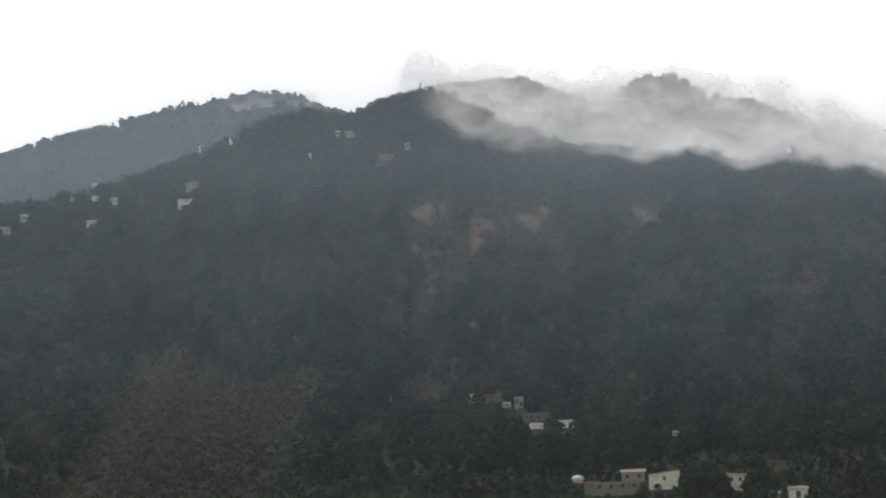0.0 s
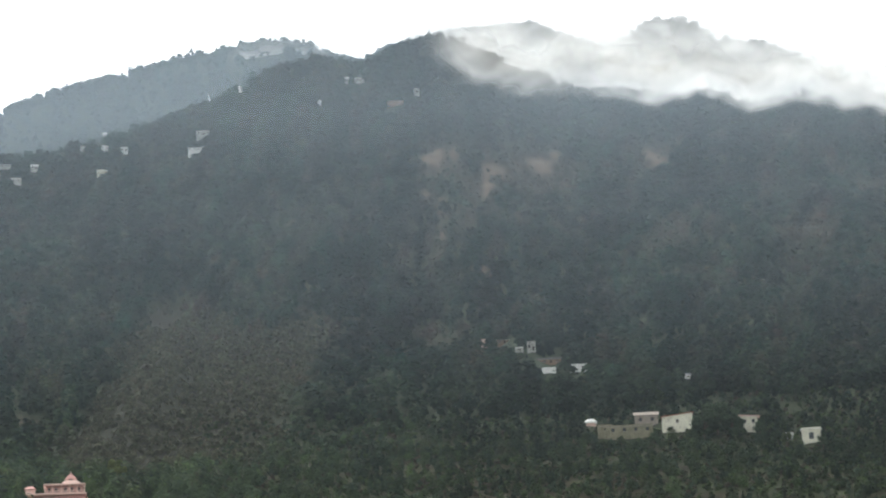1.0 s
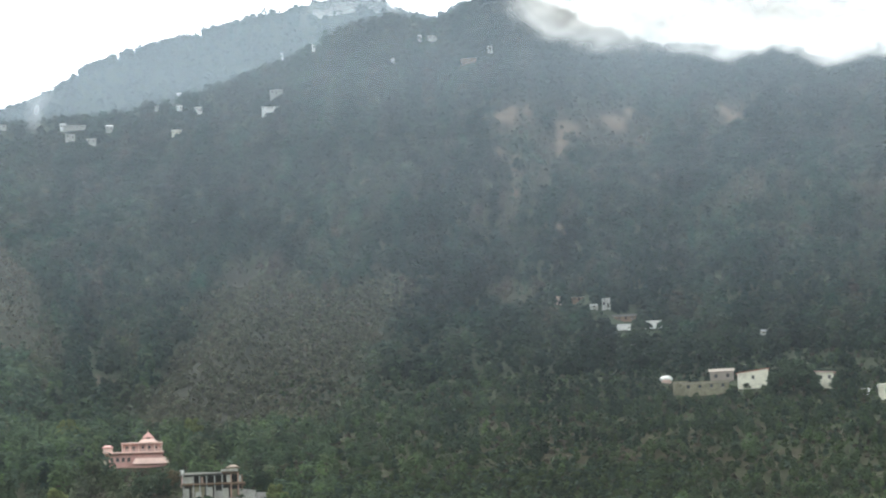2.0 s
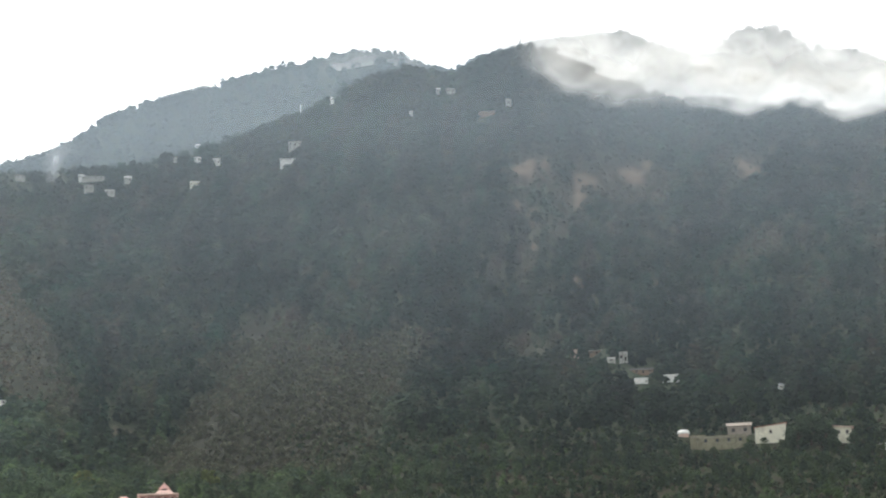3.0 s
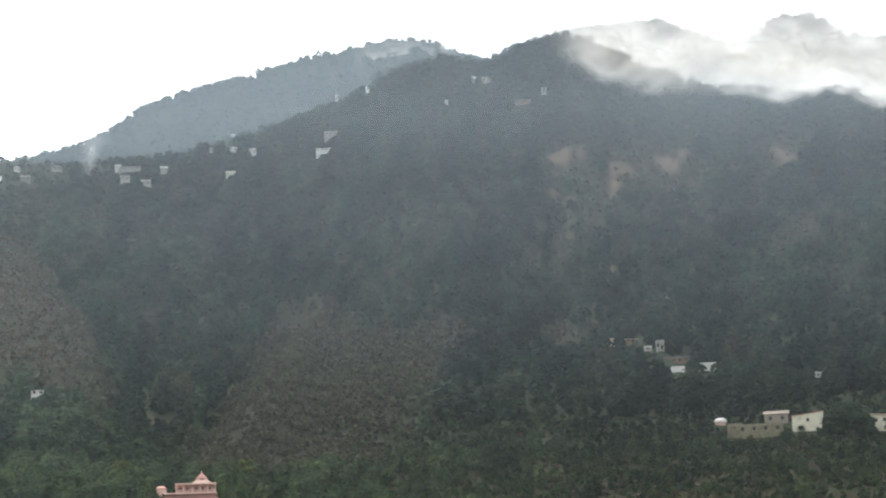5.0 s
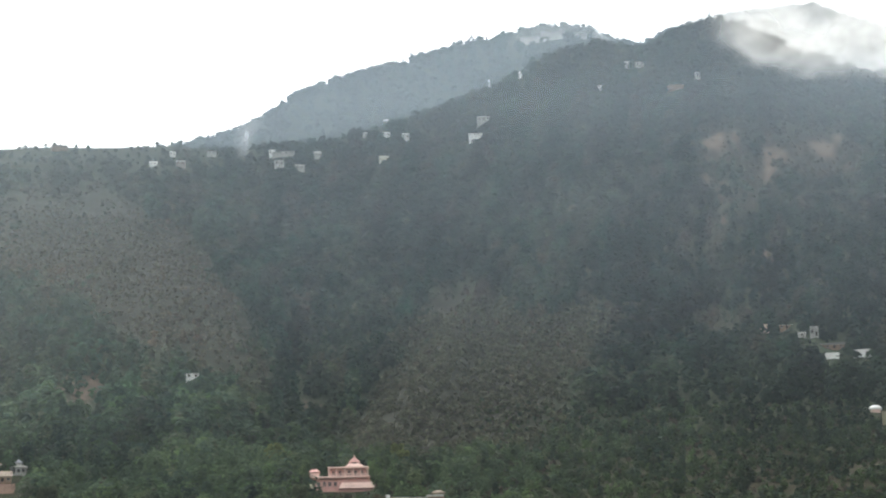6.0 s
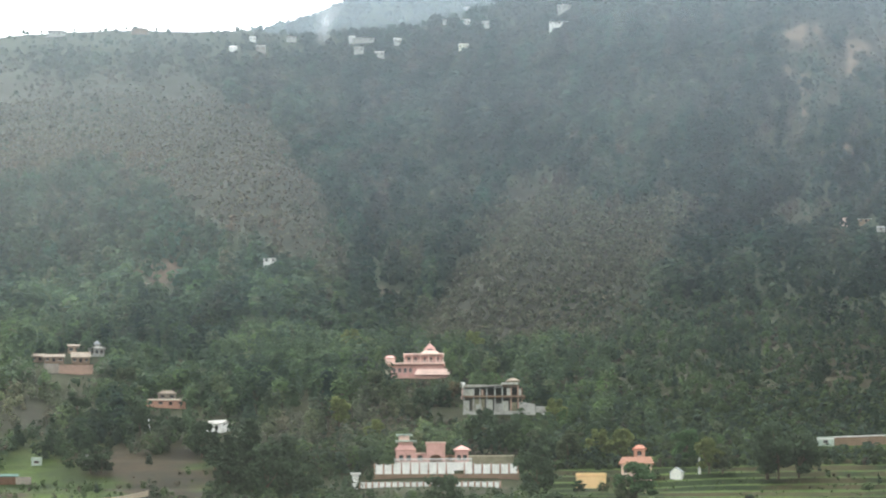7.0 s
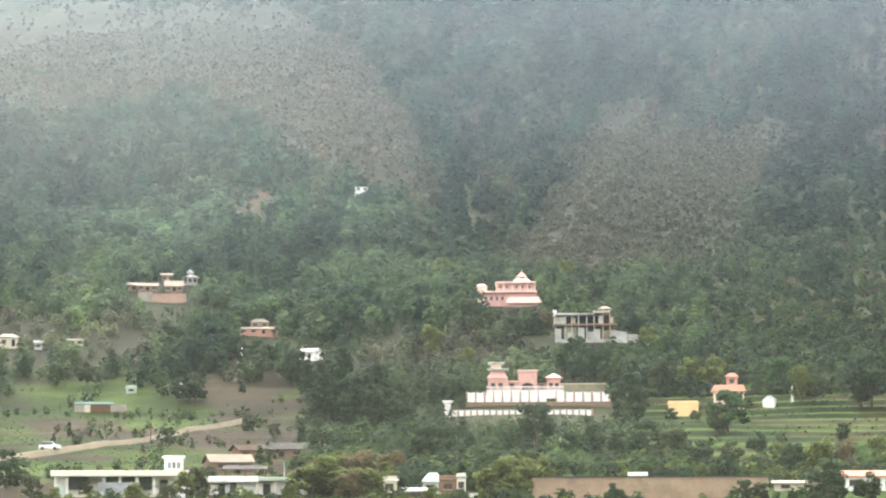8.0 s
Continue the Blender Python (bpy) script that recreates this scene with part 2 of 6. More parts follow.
def height(a, r):
    """The ground's height at a heading (degrees) and a distance (metres)."""
    a, r = np.asarray(a, float), np.asarray(r, float)
    x, y = r * np.sin(np.radians(a)), r * np.cos(np.radians(a))
    front = np.interp(r, SLOPE_R, SLOPE_Z)
    crest = 14 + 2500 * np.tan(np.radians(np.interp(a, *SHOULDER)))
    front = front + (crest - 619) * step(1300, 2500, r)
    back = 14 + 3100 * np.tan(np.radians(np.interp(a, *RIDGE)))
    saddle = np.minimum(crest, back) - 45
    z = np.where(r < 2500, front, np.where(r < 2700, crest + (saddle - crest) * step(2480, 2720, r),
                 np.where(r < 3100, saddle + (back - saddle) * step(2650, 3130, r), back - 0.45 * (r - 3100))))
    z = np.maximum(z, -40)
    # the ravine between the two spurs, and lesser gullies running downhill
    run = np.interp(r, (900, 1040, 1480, 1800, 2200), (-5.6, -4.7, -2.4, -1.2, 0.2))
    d = a - run
    inside = step(880, 1150, r) * (1 - step(1600, 2100, r))
    z = z - 22 * np.exp(-(d / np.where(d > 0, 0.8, 2.2)) ** 2) * inside
    z = z + 9 * np.exp(-((d - 2.4) / 1.7) ** 2) * step(900, 1100, r) * (1 - step(1350, 1700, r))
    lip = np.interp(r, (1150, 1330, 1560, 1780, 1950), (-6.2, -6.6, -7.3, -8.2, -9.2))
    z = z + 12 * (1 - step(-0.5, 0.5, a - lip)) * step(1150, 1300, r) * (1 - step(1750, 2150, r))
    far = step(700, 1300, r) * (1 - step(2350, 2500, r))
    z = z + far * (13 * grain(x, y, 300, 3, 4) - 16 * (1 - np.abs(slope_grain(a, r, 1.7, 4, 4, 2.6, -0.35))) + 8)
    z = z + step(2720, 2900, r) * (1 - step(2950, 3080, r)) * 10 * grain(x, y, 200, 8, 3)
    z = z + step(350, 450, r) * 1.6 * grain(x, y, 60, 5, 4)
    # terraced fields on the lower slopes
    lo = step(430, 445, r) * (1 - step(640, 700, r)) * step(-2.6, -1.6, a)
    rise = 2.2
    waver = 0.9 * grain(x, y, 75, 12, 3)
    u = z / rise + waver
    stair = (np.floor(u) + step(0.72, 0.98, u - np.floor(u))) * rise - rise * waver
    return z + 0.55 * (stair - z) * np.clip(lo, 0, 1)


def riser(a, r):
    """1 on the risers between terraces, 0 elsewhere; it follows the steps of height()."""
    d = height(a, r + 1.2) - height(a, r - 1.2)
    return step(0.38, 0.6, d) * step(425, 440, r) * (1 - step(660, 700, r)) * step(-2.6, -1.6, a)


def spot(a, r):
    return r * np.sin(np.radians(a)), r * np.cos(np.radians(a))


REACH = np.concatenate([np.arange(30, 1000, 2.0), np.arange(1000, 2500, 5.0), np.arange(2500, 3200, 10.0)])


def meet(a, e):
    """The distance at which the line of sight at heading a and angle e first meets the ground."""
    angle = np.degrees(np.arctan2(height(np.full(REACH.shape, float(a)), REACH) - EYE[2], REACH))
    over = np.nonzero((angle >= e) & (REACH > 300))[0]
    return float(REACH[over[0]]) if len(over) else 2480.0


def sheet(name, a, r, z, extra=None, material_=None, label="", category="", kind="structure"):
    """A polar grid as one mesh; extra: a float or colour attribute by vertex."""
    rows, cols = z.shape
    x, y = spot(a[None, :], r[:, None]) if r.ndim == 1 else spot(a[None, :], r)
    co = np.stack([x, y, z], -1).reshape(-1, 3).astype(np.float32)
    i = np.arange(rows * cols).reshape(rows, cols)
    quads = np.stack([i[:-1, :-1], i[:-1, 1:], i[1:, 1:], i[1:, :-1]], -1).reshape(-1, 4)
    me = bpy.data.meshes.new(name)
    fill(me, co, quads)
    if extra is not None:
        key, values = extra
        if values.ndim == 3:
            at = me.attributes.new(key, "FLOAT_COLOR", "POINT")
            at.data.foreach_set("color", np.concatenate([values.reshape(-1, 3), np.ones((len(co), 1))], 1).astype(np.float32).ravel())
        else:
            at = me.attributes.new(key, "FLOAT", "POINT")
            at.data.foreach_set("value", values.astype(np.float32).ravel())
    me.polygons.foreach_set("use_smooth", np.ones(len(me.polygons), bool))
    me.materials.append(material_)
    return tagged(new(name, me), label, category, "", kind)


def fill(me, co, quads):
    n = quads.shape[1]
    me.vertices.add(len(co))
    me.vertices.foreach_set("co", co.astype(np.float32).ravel())
    me.loops.add(quads.size)
    me.loops.foreach_set("vertex_index", quads.astype(np.int32).ravel())
    me.polygons.add(len(quads))
    me.polygons.foreach_set("loop_start", np.arange(0, quads.size, n, dtype=np.int32))
    me.update(calc_edges=True)


def blob(a, e, a0, e0, wa, we):
    return np.exp(-((a - a0) / wa) ** 2 - ((e - e0) / we) ** 2)


def cover(a, r, z):
    """How bare, how brown and how green a place is, 0 to 1 each."""
    e0 = np.degrees(np.arctan2(z - EYE[2], r))
    n1, n2 = slope_grain(a, r, 0.9, 21, 4, 1.3, -0.3), slope_grain(a, r, 0.3, 31, 3, 1.6, -0.2)
    e, a = e0 + 0.28 * slope_grain(a, r, 0.7, 23, 5), a + 0.38 * slope_grain(a, r, 0.7, 27, 5)
    rock = (1.1 * blob(a, e, 3.65, 12.0, 0.55, 0.5) + 0.7 * blob(a, e, 4.2, 12.4, 1.0, 0.22) + 0.9 * blob(a, e, 5.5, 11.9, 0.3, 0.4)
            + 0.7 * blob(a, e, 8.1, 11.0, 0.45, 0.4) + 0.75 * blob(a, e, 9.7, 12.1, 0.6, 0.2) + 0.6 * blob(a, e, 4.3, 11.0, 0.25, 0.6)
            + 0.75 * blob(a, e, 5.1, 9.7, 0.5, 0.25) + 0.6 * blob(a, e, 6.9, 12.2, 0.8, 0.3)
            + 1.0 * blob(a, e, -10.5, 7.05, 0.75, 0.32) + 0.5 * blob(a, e, -5.2, 6.6, 0.5, 0.16))
    n3 = slope_grain(a, r, 0.16, 33, 2, 1.8, 0.25)
    bare = 0.9 * step(0.35, 0.95, 0.9 * rock + 0.5 * n1 + 0.7 * n2 + 0.9 * n3) * step(0.1, 0.45, rock)
    edge = np.interp(e, (7.5, 8.3, 9.3, 10.4, 10.8, 11.6), (-6.2, -6.5, -7.2, -7.97, -8.3, -9.6))
    foot = np.interp(a, (-16.2, -14.3, -12.3, -11.2, -10.4, -9.26, -8.5, -7.5, -6.3), (9.0, 9.2, 9.5, 9.55, 8.8, 8.25, 7.9, 7.4, 7.0))
    left = step(-0.25, 0.3, edge - a) * step(-0.45, 0.45, e - foot) * (1 - step(11.2, 11.9, e))
    wall = np.interp(e, (5.4, 6.2, 7.5, 9.25), (-4.9, -4.36, -3.5, -2.3))
    crown = np.interp(a, (-2.4, -1.2, -0.4, 0.3, 1.2, 1.8), (9.3, 9.2, 8.6, 8.65, 8.85, 8.7))
    right = np.interp(e, (5.4, 5.5, 6.8, 8.35, 8.9), (-0.1, 0.0, 0.5, 1.65, 1.9))
    spur = step(-0.2, 0.35, a - wall) * step(-0.2, 0.4, crown - e) * step(-0.5, 0.9, right - a) * step(5.2, 5.9, e)
    spur = np.maximum(spur, 0.55 * step(0.2, 0.8, blob(a, e, 4.1, 8.35, 0.75, 0.4)))
    upper = 0.85 * step(-0.2, 0.4, n1 + 0.7 * slope_grain(a, r, 1.6, 29, 3) - 0.1) * step(9.3, 10.4, e) * (1 - step(12.3, 13.0, e)) * step(2.4, 4.2, a)
    low = 0.6 * step(3.2, 3.6, e) * (1 - step(4.0, 4.6, e)) * (1 - step(-13.5, -11.5, a)) + 0.55 * blob(a, e, -7.2, 3.3, 1.4, 0.5) + 0.7 * blob(a, e, -10.5, 2.6, 1.6, 0.4) + 0.7 * blob(a, e, -4.9, 3.7, 1.1, 0.4)
    brown = np.clip(np.maximum.reduce([spur * 0.95, left * 0.95, upper, low]) + 0.4 * n1 * step(0.02, 0.3, spur + left + upper + low), 0, 1)
    green = 1 - step(4.0, 8.6, e + 1.4 * n1)
    return bare, brown, green, e0


def flank(a, e):
    """1 on the half-open slope below the hamlet."""
    return step(2.5, 4.5, a) * step(4.0, 4.4, e) * (1 - step(5.1, 5.7, e))


def meadow(a, r):
    """1 where the fields are under grass, 0 where the soil is open."""
    return step(-0.05, 0.25, grain(*spot(a, r), 30, 44, 4) + 0.28 + 0.55 * step(-2.4, -1.4, a) - 0.75 * np.exp(-((a + 10.6) / 1.7) ** 2))


# the ground: one sheet to the horizon
ga = np.concatenate([np.arange(-180, -40, 5.0), np.arange(-40, -18, 1.0), np.arange(-18, 17.01, 0.18), np.arange(18, 40, 1.0), np.arange(40, 180.1, 5.0)])
gr = np.concatenate([np.array([0.002, 4, 12, 30, 60, 90, 120, 160, 200, 240, 280, 310, 330]), np.arange(340, 430, 4.0), np.arange(430, 660, 1.15),
                     np.arange(660, 1000, 5.0), np.arange(1000, 2500, 10.0), np.arange(2500, 3200, 14.0), np.array([3300, 3500, 3800, 4200, 4600, 4950])])
GA, GR = np.meshgrid(ga, gr)
GZ = height(GA, GR)
bare, brown, green, ge = cover(GA, GR, GZ)
gx, gy = spot(GA, GR)
wood, soil, scrub, lawn = np.array([0.034, 0.043, 0.027]), np.array([0.115, 0.085, 0.064]), np.array([0.025, 0.0245, 0.0175]), np.array([0.038, 0.060, 0.0115])
tone = wood + (np.array([0.025, 0.027, 0.0135]) - wood) * (1 - step(900, 1150, GR))[..., None]
tone = tone + (scrub - tone) * brown[..., None]
tone = tone + (soil - tone) * bare[..., None]
inner = step(-2.4, -1.6, GA) + (1 - step(-9.6, -8.8, GA))
field = ((1 - step(2.9, 3.6, ge + 0.3 * grain(gx, gy, 60, 41, 2))) * np.clip(inner, 0, 1))[..., None]
patch = meadow(GA, GR)[..., None]
tone = tone + (np.array([0.029, 0.022, 0.013]) * (1 - patch) + lawn * np.where(GA < -8, 0.66, 1.05)[..., None] * patch - tone) * field
tone = tone * (1 + field * (0.45 * grain(gx, gy, 16, 50, 3)[..., None] + 0.3 * grain(gx, gy, 50, 52, 2)[..., None]) * np.array([1.25, 1.0, 1.0]))
furrow = 1 + 0.75 * grain(GA * 6, GR, 9.0, 49, 3)[..., None] * field * (GA < -8.5)[..., None]
tone = tone * np.clip(furrow, 0.45, 1.6)
crest_green = (step(2180, 2330, GR) * (1 - step(-8.6, -7.0, GA)) * (GR < 2600))[..., None]
tone = tone + (np.array([0.021, 0.027, 0.016]) - tone) * crest_green * 0.8
olive = np.where(grain(gx, gy, 35, 53, 3)[..., None] > 0.05, np.array([0.033, 0.027, 0.016]), np.array([0.024, 0.031, 0.014]))
tone = tone + (olive - tone) * flank(GA, ge)[..., None] * 0.6
# risers toned darker green and brown, with their shade put into the colour
edge_ = riser(GA, GR)[..., None]
tone = tone + (np.array([0.013, 0.020, 0.008]) + np.array([0.02, 0.008, 0.006]) * step(0.0, 0.3, grain(gx, gy, 24, 47, 3))[..., None] - tone) * edge_ * 0.95
tone = tone + (lawn - tone) * (1 - step(290, 335, GR))[..., None]
ground = sheet("ground", ga, gr, GZ, ("cover", tone), M["ground"], "wooded mountainside with terraced fields, brown scrub and bare soil", "ground")


# ---- woods ----
def frond_cloud(count, cards, rng, shape):
    """Places (in crown units: radius 1, height 0 to 1) and corners of the leaf sprays of many crowns."""
    v = rng.normal(size=(count, cards, 3))
    v /= np.linalg.norm(v, axis=-1, keepdims=True)
    h = rng.random((count, cards, 1)) ** 0.5
    conical = np.concatenate([v[..., :2] / np.linalg.norm(v[..., :2], axis=-1, keepdims=True) * (1 - h * 0.95) * rng.random((count, cards, 1)) ** 0.3, h], -1)
    h2 = rng.random((count, cards, 1))
    conical[..., 2:] = 1 - (1 - 0.08) * np.sqrt(h2)
    conical[..., :2] = v[..., :2] / np.linalg.norm(v[..., :2], axis=-1, keepdims=True) * np.sqrt(h2) * rng.uniform(0.4, 1, (count, cards, 1))
    rounded = v * rng.uniform(0.55, 1.0, (count, cards, 1)) * np.array([1, 1, 0.5])
    rounded[..., 2] += 0.55
    return np.where(shape[:, None, None] == 1, conical, rounded)


def woods(name, a, r, tall, shape, tint, cards, spray, seed, label, material_=None):
    """Many trees as one mesh of leaf sprays. tall: heights; shape: 0 broad, 1 conical."""
    rng = np.random.default_rng(seed)
    n = len(a)
    x, y = spot(a, r)
    z = height(a, r)
    c = frond_cloud(n, cards, rng, shape)
    wide = np.where(shape == 1, 0.24, 0.42) * tall * rng.uniform(0.8, 1.25, n)
    lean = rng.normal(0, 0.06, (n, 1, 2)) * c[..., 2:3] * tall[:, None, None]
    place = np.concatenate([c[..., :2] * wide[:, None, None] + lean, c[..., 2:] * tall[:, None, None]], -1)
    place += np.stack([x, y, z - 0.3], -1)[:, None, :]
    out = (c - np.array([0, 0, 0.35])) * np.array([1, 1, 1.3])
    out = out / np.linalg.norm(out, axis=-1, keepdims=True) + np.array([0, 0, 0.55]) + 0.24 * rng.normal(size=(n, cards, 3))
    out /= np.linalg.norm(out, axis=-1, keepdims=True)
    u = np.cross(out, rng.normal(size=(n, cards, 3)))
    u /= np.linalg.norm(u, axis=-1, keepdims=True)
    w = np.cross(out, u)
    size = (spray * tall / 8.0)[:, None, None] * rng.uniform(0.6, 1.3, (n, cards, 1))
    corner = [place + size * (u * rng.uniform(0.6, 1.2, (n, cards, 1))), place + size * (w * rng.uniform(0.5, 1.1, (n, cards, 1))),
              place - size * (u * rng.uniform(0.6, 1.2, (n, cards, 1))), place - size * (w * rng.uniform(0.5, 1.1, (n, cards, 1)))]
    co = np.stack(corner, 2).reshape(-1, 3)
    quads = np.arange(len(co)).reshape(-1, 4)
    me = bpy.data.meshes.new(name)
    fill(me, co, quads)
    col = tint[:, None, :] * rng.uniform(0.92, 1.08, (n, cards, 1))
    col = np.repeat(np.concatenate([col, np.ones((n, cards, 1))], -1).reshape(-1, 4), 4, axis=0)
    at = me.attributes.new("tint", "FLOAT_COLOR", "POINT")
    at.data.foreach_set("color", col.astype(np.float32).ravel())
    me.materials.append(material_ or M["leaf"])
    return tagged(new(name, me), label, "woods", "", "stuff")


def scatter(n, r0, r1, seed, a0=-17.6, a1=16.4):
    rng = np.random.default_rng(seed)
    return rng.uniform(a0, a1, n), np.sqrt(rng.uniform(r0 * r0, r1 * r1, n)), rng


PINE, OAK, OLIVE, DRY, LEAFY = (np.array(c) for c in ((0.028, 0.044, 0.036), (0.034, 0.051, 0.034), (0.049, 0.071, 0.031), (0.086, 0.077, 0.056), (0.057, 0.090, 0.034)))


def plant(name, n, r0, r1, cards, spray, tallest, seed, label, a0=-17.6, a1=16.4, keep_clear=()):
    a, r, rng = scatter(n, r0, r1, seed, a0, a1)
    z = height(a, r)
    b, br, g, e = cover(a, r, z)
    x, y = spot(a, r)
    stand = 0.75 * slope_grain(a, r, 0.3, 67, 3) + 0.9 * slope_grain(a, r, 0.8, 61, 3, 1.3, -0.3) + 1.1 * slope_grain(a, r, 2.2, 63, 3, 1.4, -0.3)
    open_ = np.clip(step(-2.4, -1.4, a) + (1 - step(-9.8, -8.8, a)), 0, 1)
    chance = (1 - 0.93 * b) * (1 - br * (0.88 - 0.73 * step(2.0, 3.0, a) * (e > 9))) * (1 - step(0.0, 1.0, 3.4 - e + 0.9 * stand) * 0.8 * open_) * (1 - 0.75 * open_ * (1 - step(2.7, 3.2, e)))
    chance = chance * (1 - 0.2 * flank(a, e))
    chance = chance * (1 - 0.7 * step(2180, 2330, r) * (1 - step(-8.6, -7.0, a)) * (r < 2600))
    chance = chance * (1 - 0.5 * step(-1.8, -0.8, a) * (r < 660))
    keep = rng.random(n) < chance
    limit = np.full(n, 99.0)
    for ca, cr0, cr1, half in keep_clear:
        zone = (np.abs(a - ca) < half) & (r > cr0) & (r < cr1)
        keep &= ~(zone & (r > cr1 - 15))
        limit = np.where(zone, np.minimum(limit, 0.7 + (cr1 - 12 - r) * np.interp(r, (560, 640, 800, 1250, 1500, 2200), (0.04, 0.05, 0.06, 0.06, 0.09, 0.12))), limit)
    a, r, br, g, e, stand = a[keep], r[keep], br[keep], g[keep], e[keep], stand[keep]
    n = len(a)
    shape = (rng.random(n) < np.where(g > 0.4, 0.3, 0.22) * (1 - 0.7 * br)).astype(int)
    tall = tallest * rng.uniform(0.5, 1.15, n) * (1 - 0.62 * br) * (1 - 0.5 * b[keep]) * np.where(shape == 1, 1.2, 1.0)
    tall = tall * (1 - 0.42 * step(-2.5, 1.0, a) * (r > 640) * (r < 1050)) * (1 - 0.5 * step(2280, 2450, r) * (1 - step(-8, -5, a)) * (r < 2600))
    tall = np.minimum(tall, np.maximum(0.7, limit[keep]))
    mixd = rng.random((n, 1))
    tint = PINE + (OAK - PINE) * mixd
    tint = np.where((shape == 1)[:, None], PINE * 1.05, tint)
    tint = tint + (OLIVE - tint) * (g[:, None] * rng.uniform(0.2, 1.0, (n, 1)))
    tint = tint + (LEAFY - tint) * (g[:, None] * (rng.random((n, 1)) < 0.17) * rng.uniform(0.3, 1.0, (n, 1)) * (shape == 0)[:, None])
    dry = np.clip(br + 0.3 * (rng.random(n) < 0.12), 0, 1)[:, None] * rng.uniform(0.8, 1.0, (n, 1))
    tint = tint + (DRY - tint) * dry
    # tints raised on the hazy left, lowered lower right: brightness put into colour
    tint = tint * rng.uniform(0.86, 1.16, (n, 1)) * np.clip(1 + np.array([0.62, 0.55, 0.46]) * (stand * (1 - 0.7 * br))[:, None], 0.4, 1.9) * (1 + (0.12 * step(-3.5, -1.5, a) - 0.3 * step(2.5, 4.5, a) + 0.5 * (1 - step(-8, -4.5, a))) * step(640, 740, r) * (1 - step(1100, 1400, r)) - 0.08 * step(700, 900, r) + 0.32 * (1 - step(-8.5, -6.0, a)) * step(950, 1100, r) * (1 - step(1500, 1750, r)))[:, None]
    ruddy = (slope_grain(a, r, 0.45, 71, 3, 1.3, -0.2) - 0.02)[:, None] * step(1000, 1300, r)[:, None]
    tint = tint * np.clip(1 + ruddy * np.array([0.55, 0.0, 0.05]), 0.6, 1.6)
    return woods(name, a, r, tall, shape, tint, cards, spray, seed + 1, label)


CLEAR = []


# ---- helpers for things ----
def part(name, bm, material_, parent, label=""):
    me = bpy.data.meshes.new(name)
    bm.to_mesh(me)
    bm.free()
    me.materials.append(material_)
    ob = new(name, me)
    ob.parent = parent
    return tagged(ob, label) if label else ob


def box(x0, x1, y0, y1, z0, z1, bevel=0.0, bm=None):
    bm = bm or bmesh.new()
    made = bmesh.ops.create_cube(bm, size=1)["verts"]
    for v in made:
        v.co = Vector((x0 + (v.co.x + 0.5) * (x1 - x0), y0 + (v.co.y + 0.5) * (y1 - y0), z0 + (v.co.z + 0.5) * (z1 - z0)))
    if bevel:
        bmesh.ops.bevel(bm, geom=list({e for v in made for e in v.link_edges}), offset=bevel, segments=1, affect="EDGES")
    return bm


def solid(bottom, top, bm=None):
    """A closed block between two outlines with the same number of corners."""
    bm = bm or bmesh.new()
    lo, hi = [bm.verts.new(c) for c in bottom], [bm.verts.new(c) for c in top]
    n = len(lo)
    bm.faces.new(lo[::-1])
    bm.faces.new(hi)
    for i in range(n):
        bm.faces.new((lo[i], lo[(i + 1) % n], hi[(i + 1) % n], hi[i]))
    return bm


def hip(x0, x1, y0, y1, z0, z1, ridge=0.0, eave=0.12):
    """A hipped or pyramid roof with a thin eave; ridge: its length as a share of the width."""
    cx, cy, half = (x0 + x1) / 2, (y0 + y1) / 2, (x1 - x0) / 2 * ridge + 0.05
    bm = box(x0, x1, y0, y1, z0 - eave, z0)
    return solid([(x0, y0, z0), (x1, y0, z0), (x1, y1, z0), (x0, y1, z0)],
                 [(cx - half, cy - 0.05, z1), (cx + half, cy - 0.05, z1), (cx + half, cy + 0.05, z1), (cx - half, cy + 0.05, z1)], bm)


def skirt(x0, x1, y0, y1, z0, z1, out):
    """A sloping awning all round a storey: wide at the bottom, narrow at the top."""
    return solid([(x0 - out, y0 - out, z0), (x1 + out, y0 - out, z0), (x1 + out, y1 + out, z0), (x0 - out, y1 + out, z0)],
                 [(x0, y0, z1), (x1, y0, z1), (x1, y1, z1), (x0, y1, z1)])


def gable(x0, x1, y0, y1, z0, z1, thick=0.14):
    """Two sloping roof planes along x with thickness."""
    cy = (y0 + y1) / 2
    bm = bmesh.new()
    for ya in (y0, y1):
        s = [(x0, ya, z0), (x1, ya, z0), (x1, cy, z1), (x0, cy, z1)]
        solid(s if ya == y0 else s[::-1], [(p[0], p[1], p[2] + thick) for p in (s if ya == y0 else s[::-1])], bm)
    return bm


def shed(x0, x1, y0, y1, z_front, z_back, thick=0.12):
    s = [(x0, y0, z_front), (x1, y0, z_front), (x1, y1, z_back), (x0, y1, z_back)]
    return solid(s, [(p[0], p[1], p[2] + thick) for p in s])


def post(x, y, z0, z1, rad, sides=8, top=None, bm=None):
    bm = bm or bmesh.new()
    top = rad if top is None else top
    ring = [(math.cos(2 * math.pi * i / sides), math.sin(2 * math.pi * i / sides)) for i in range(sides)]
    return solid([(x + rad * c, y + rad * s, z0) for c, s in ring], [(x + top * c, y + top * s, z1) for c, s in ring], bm)


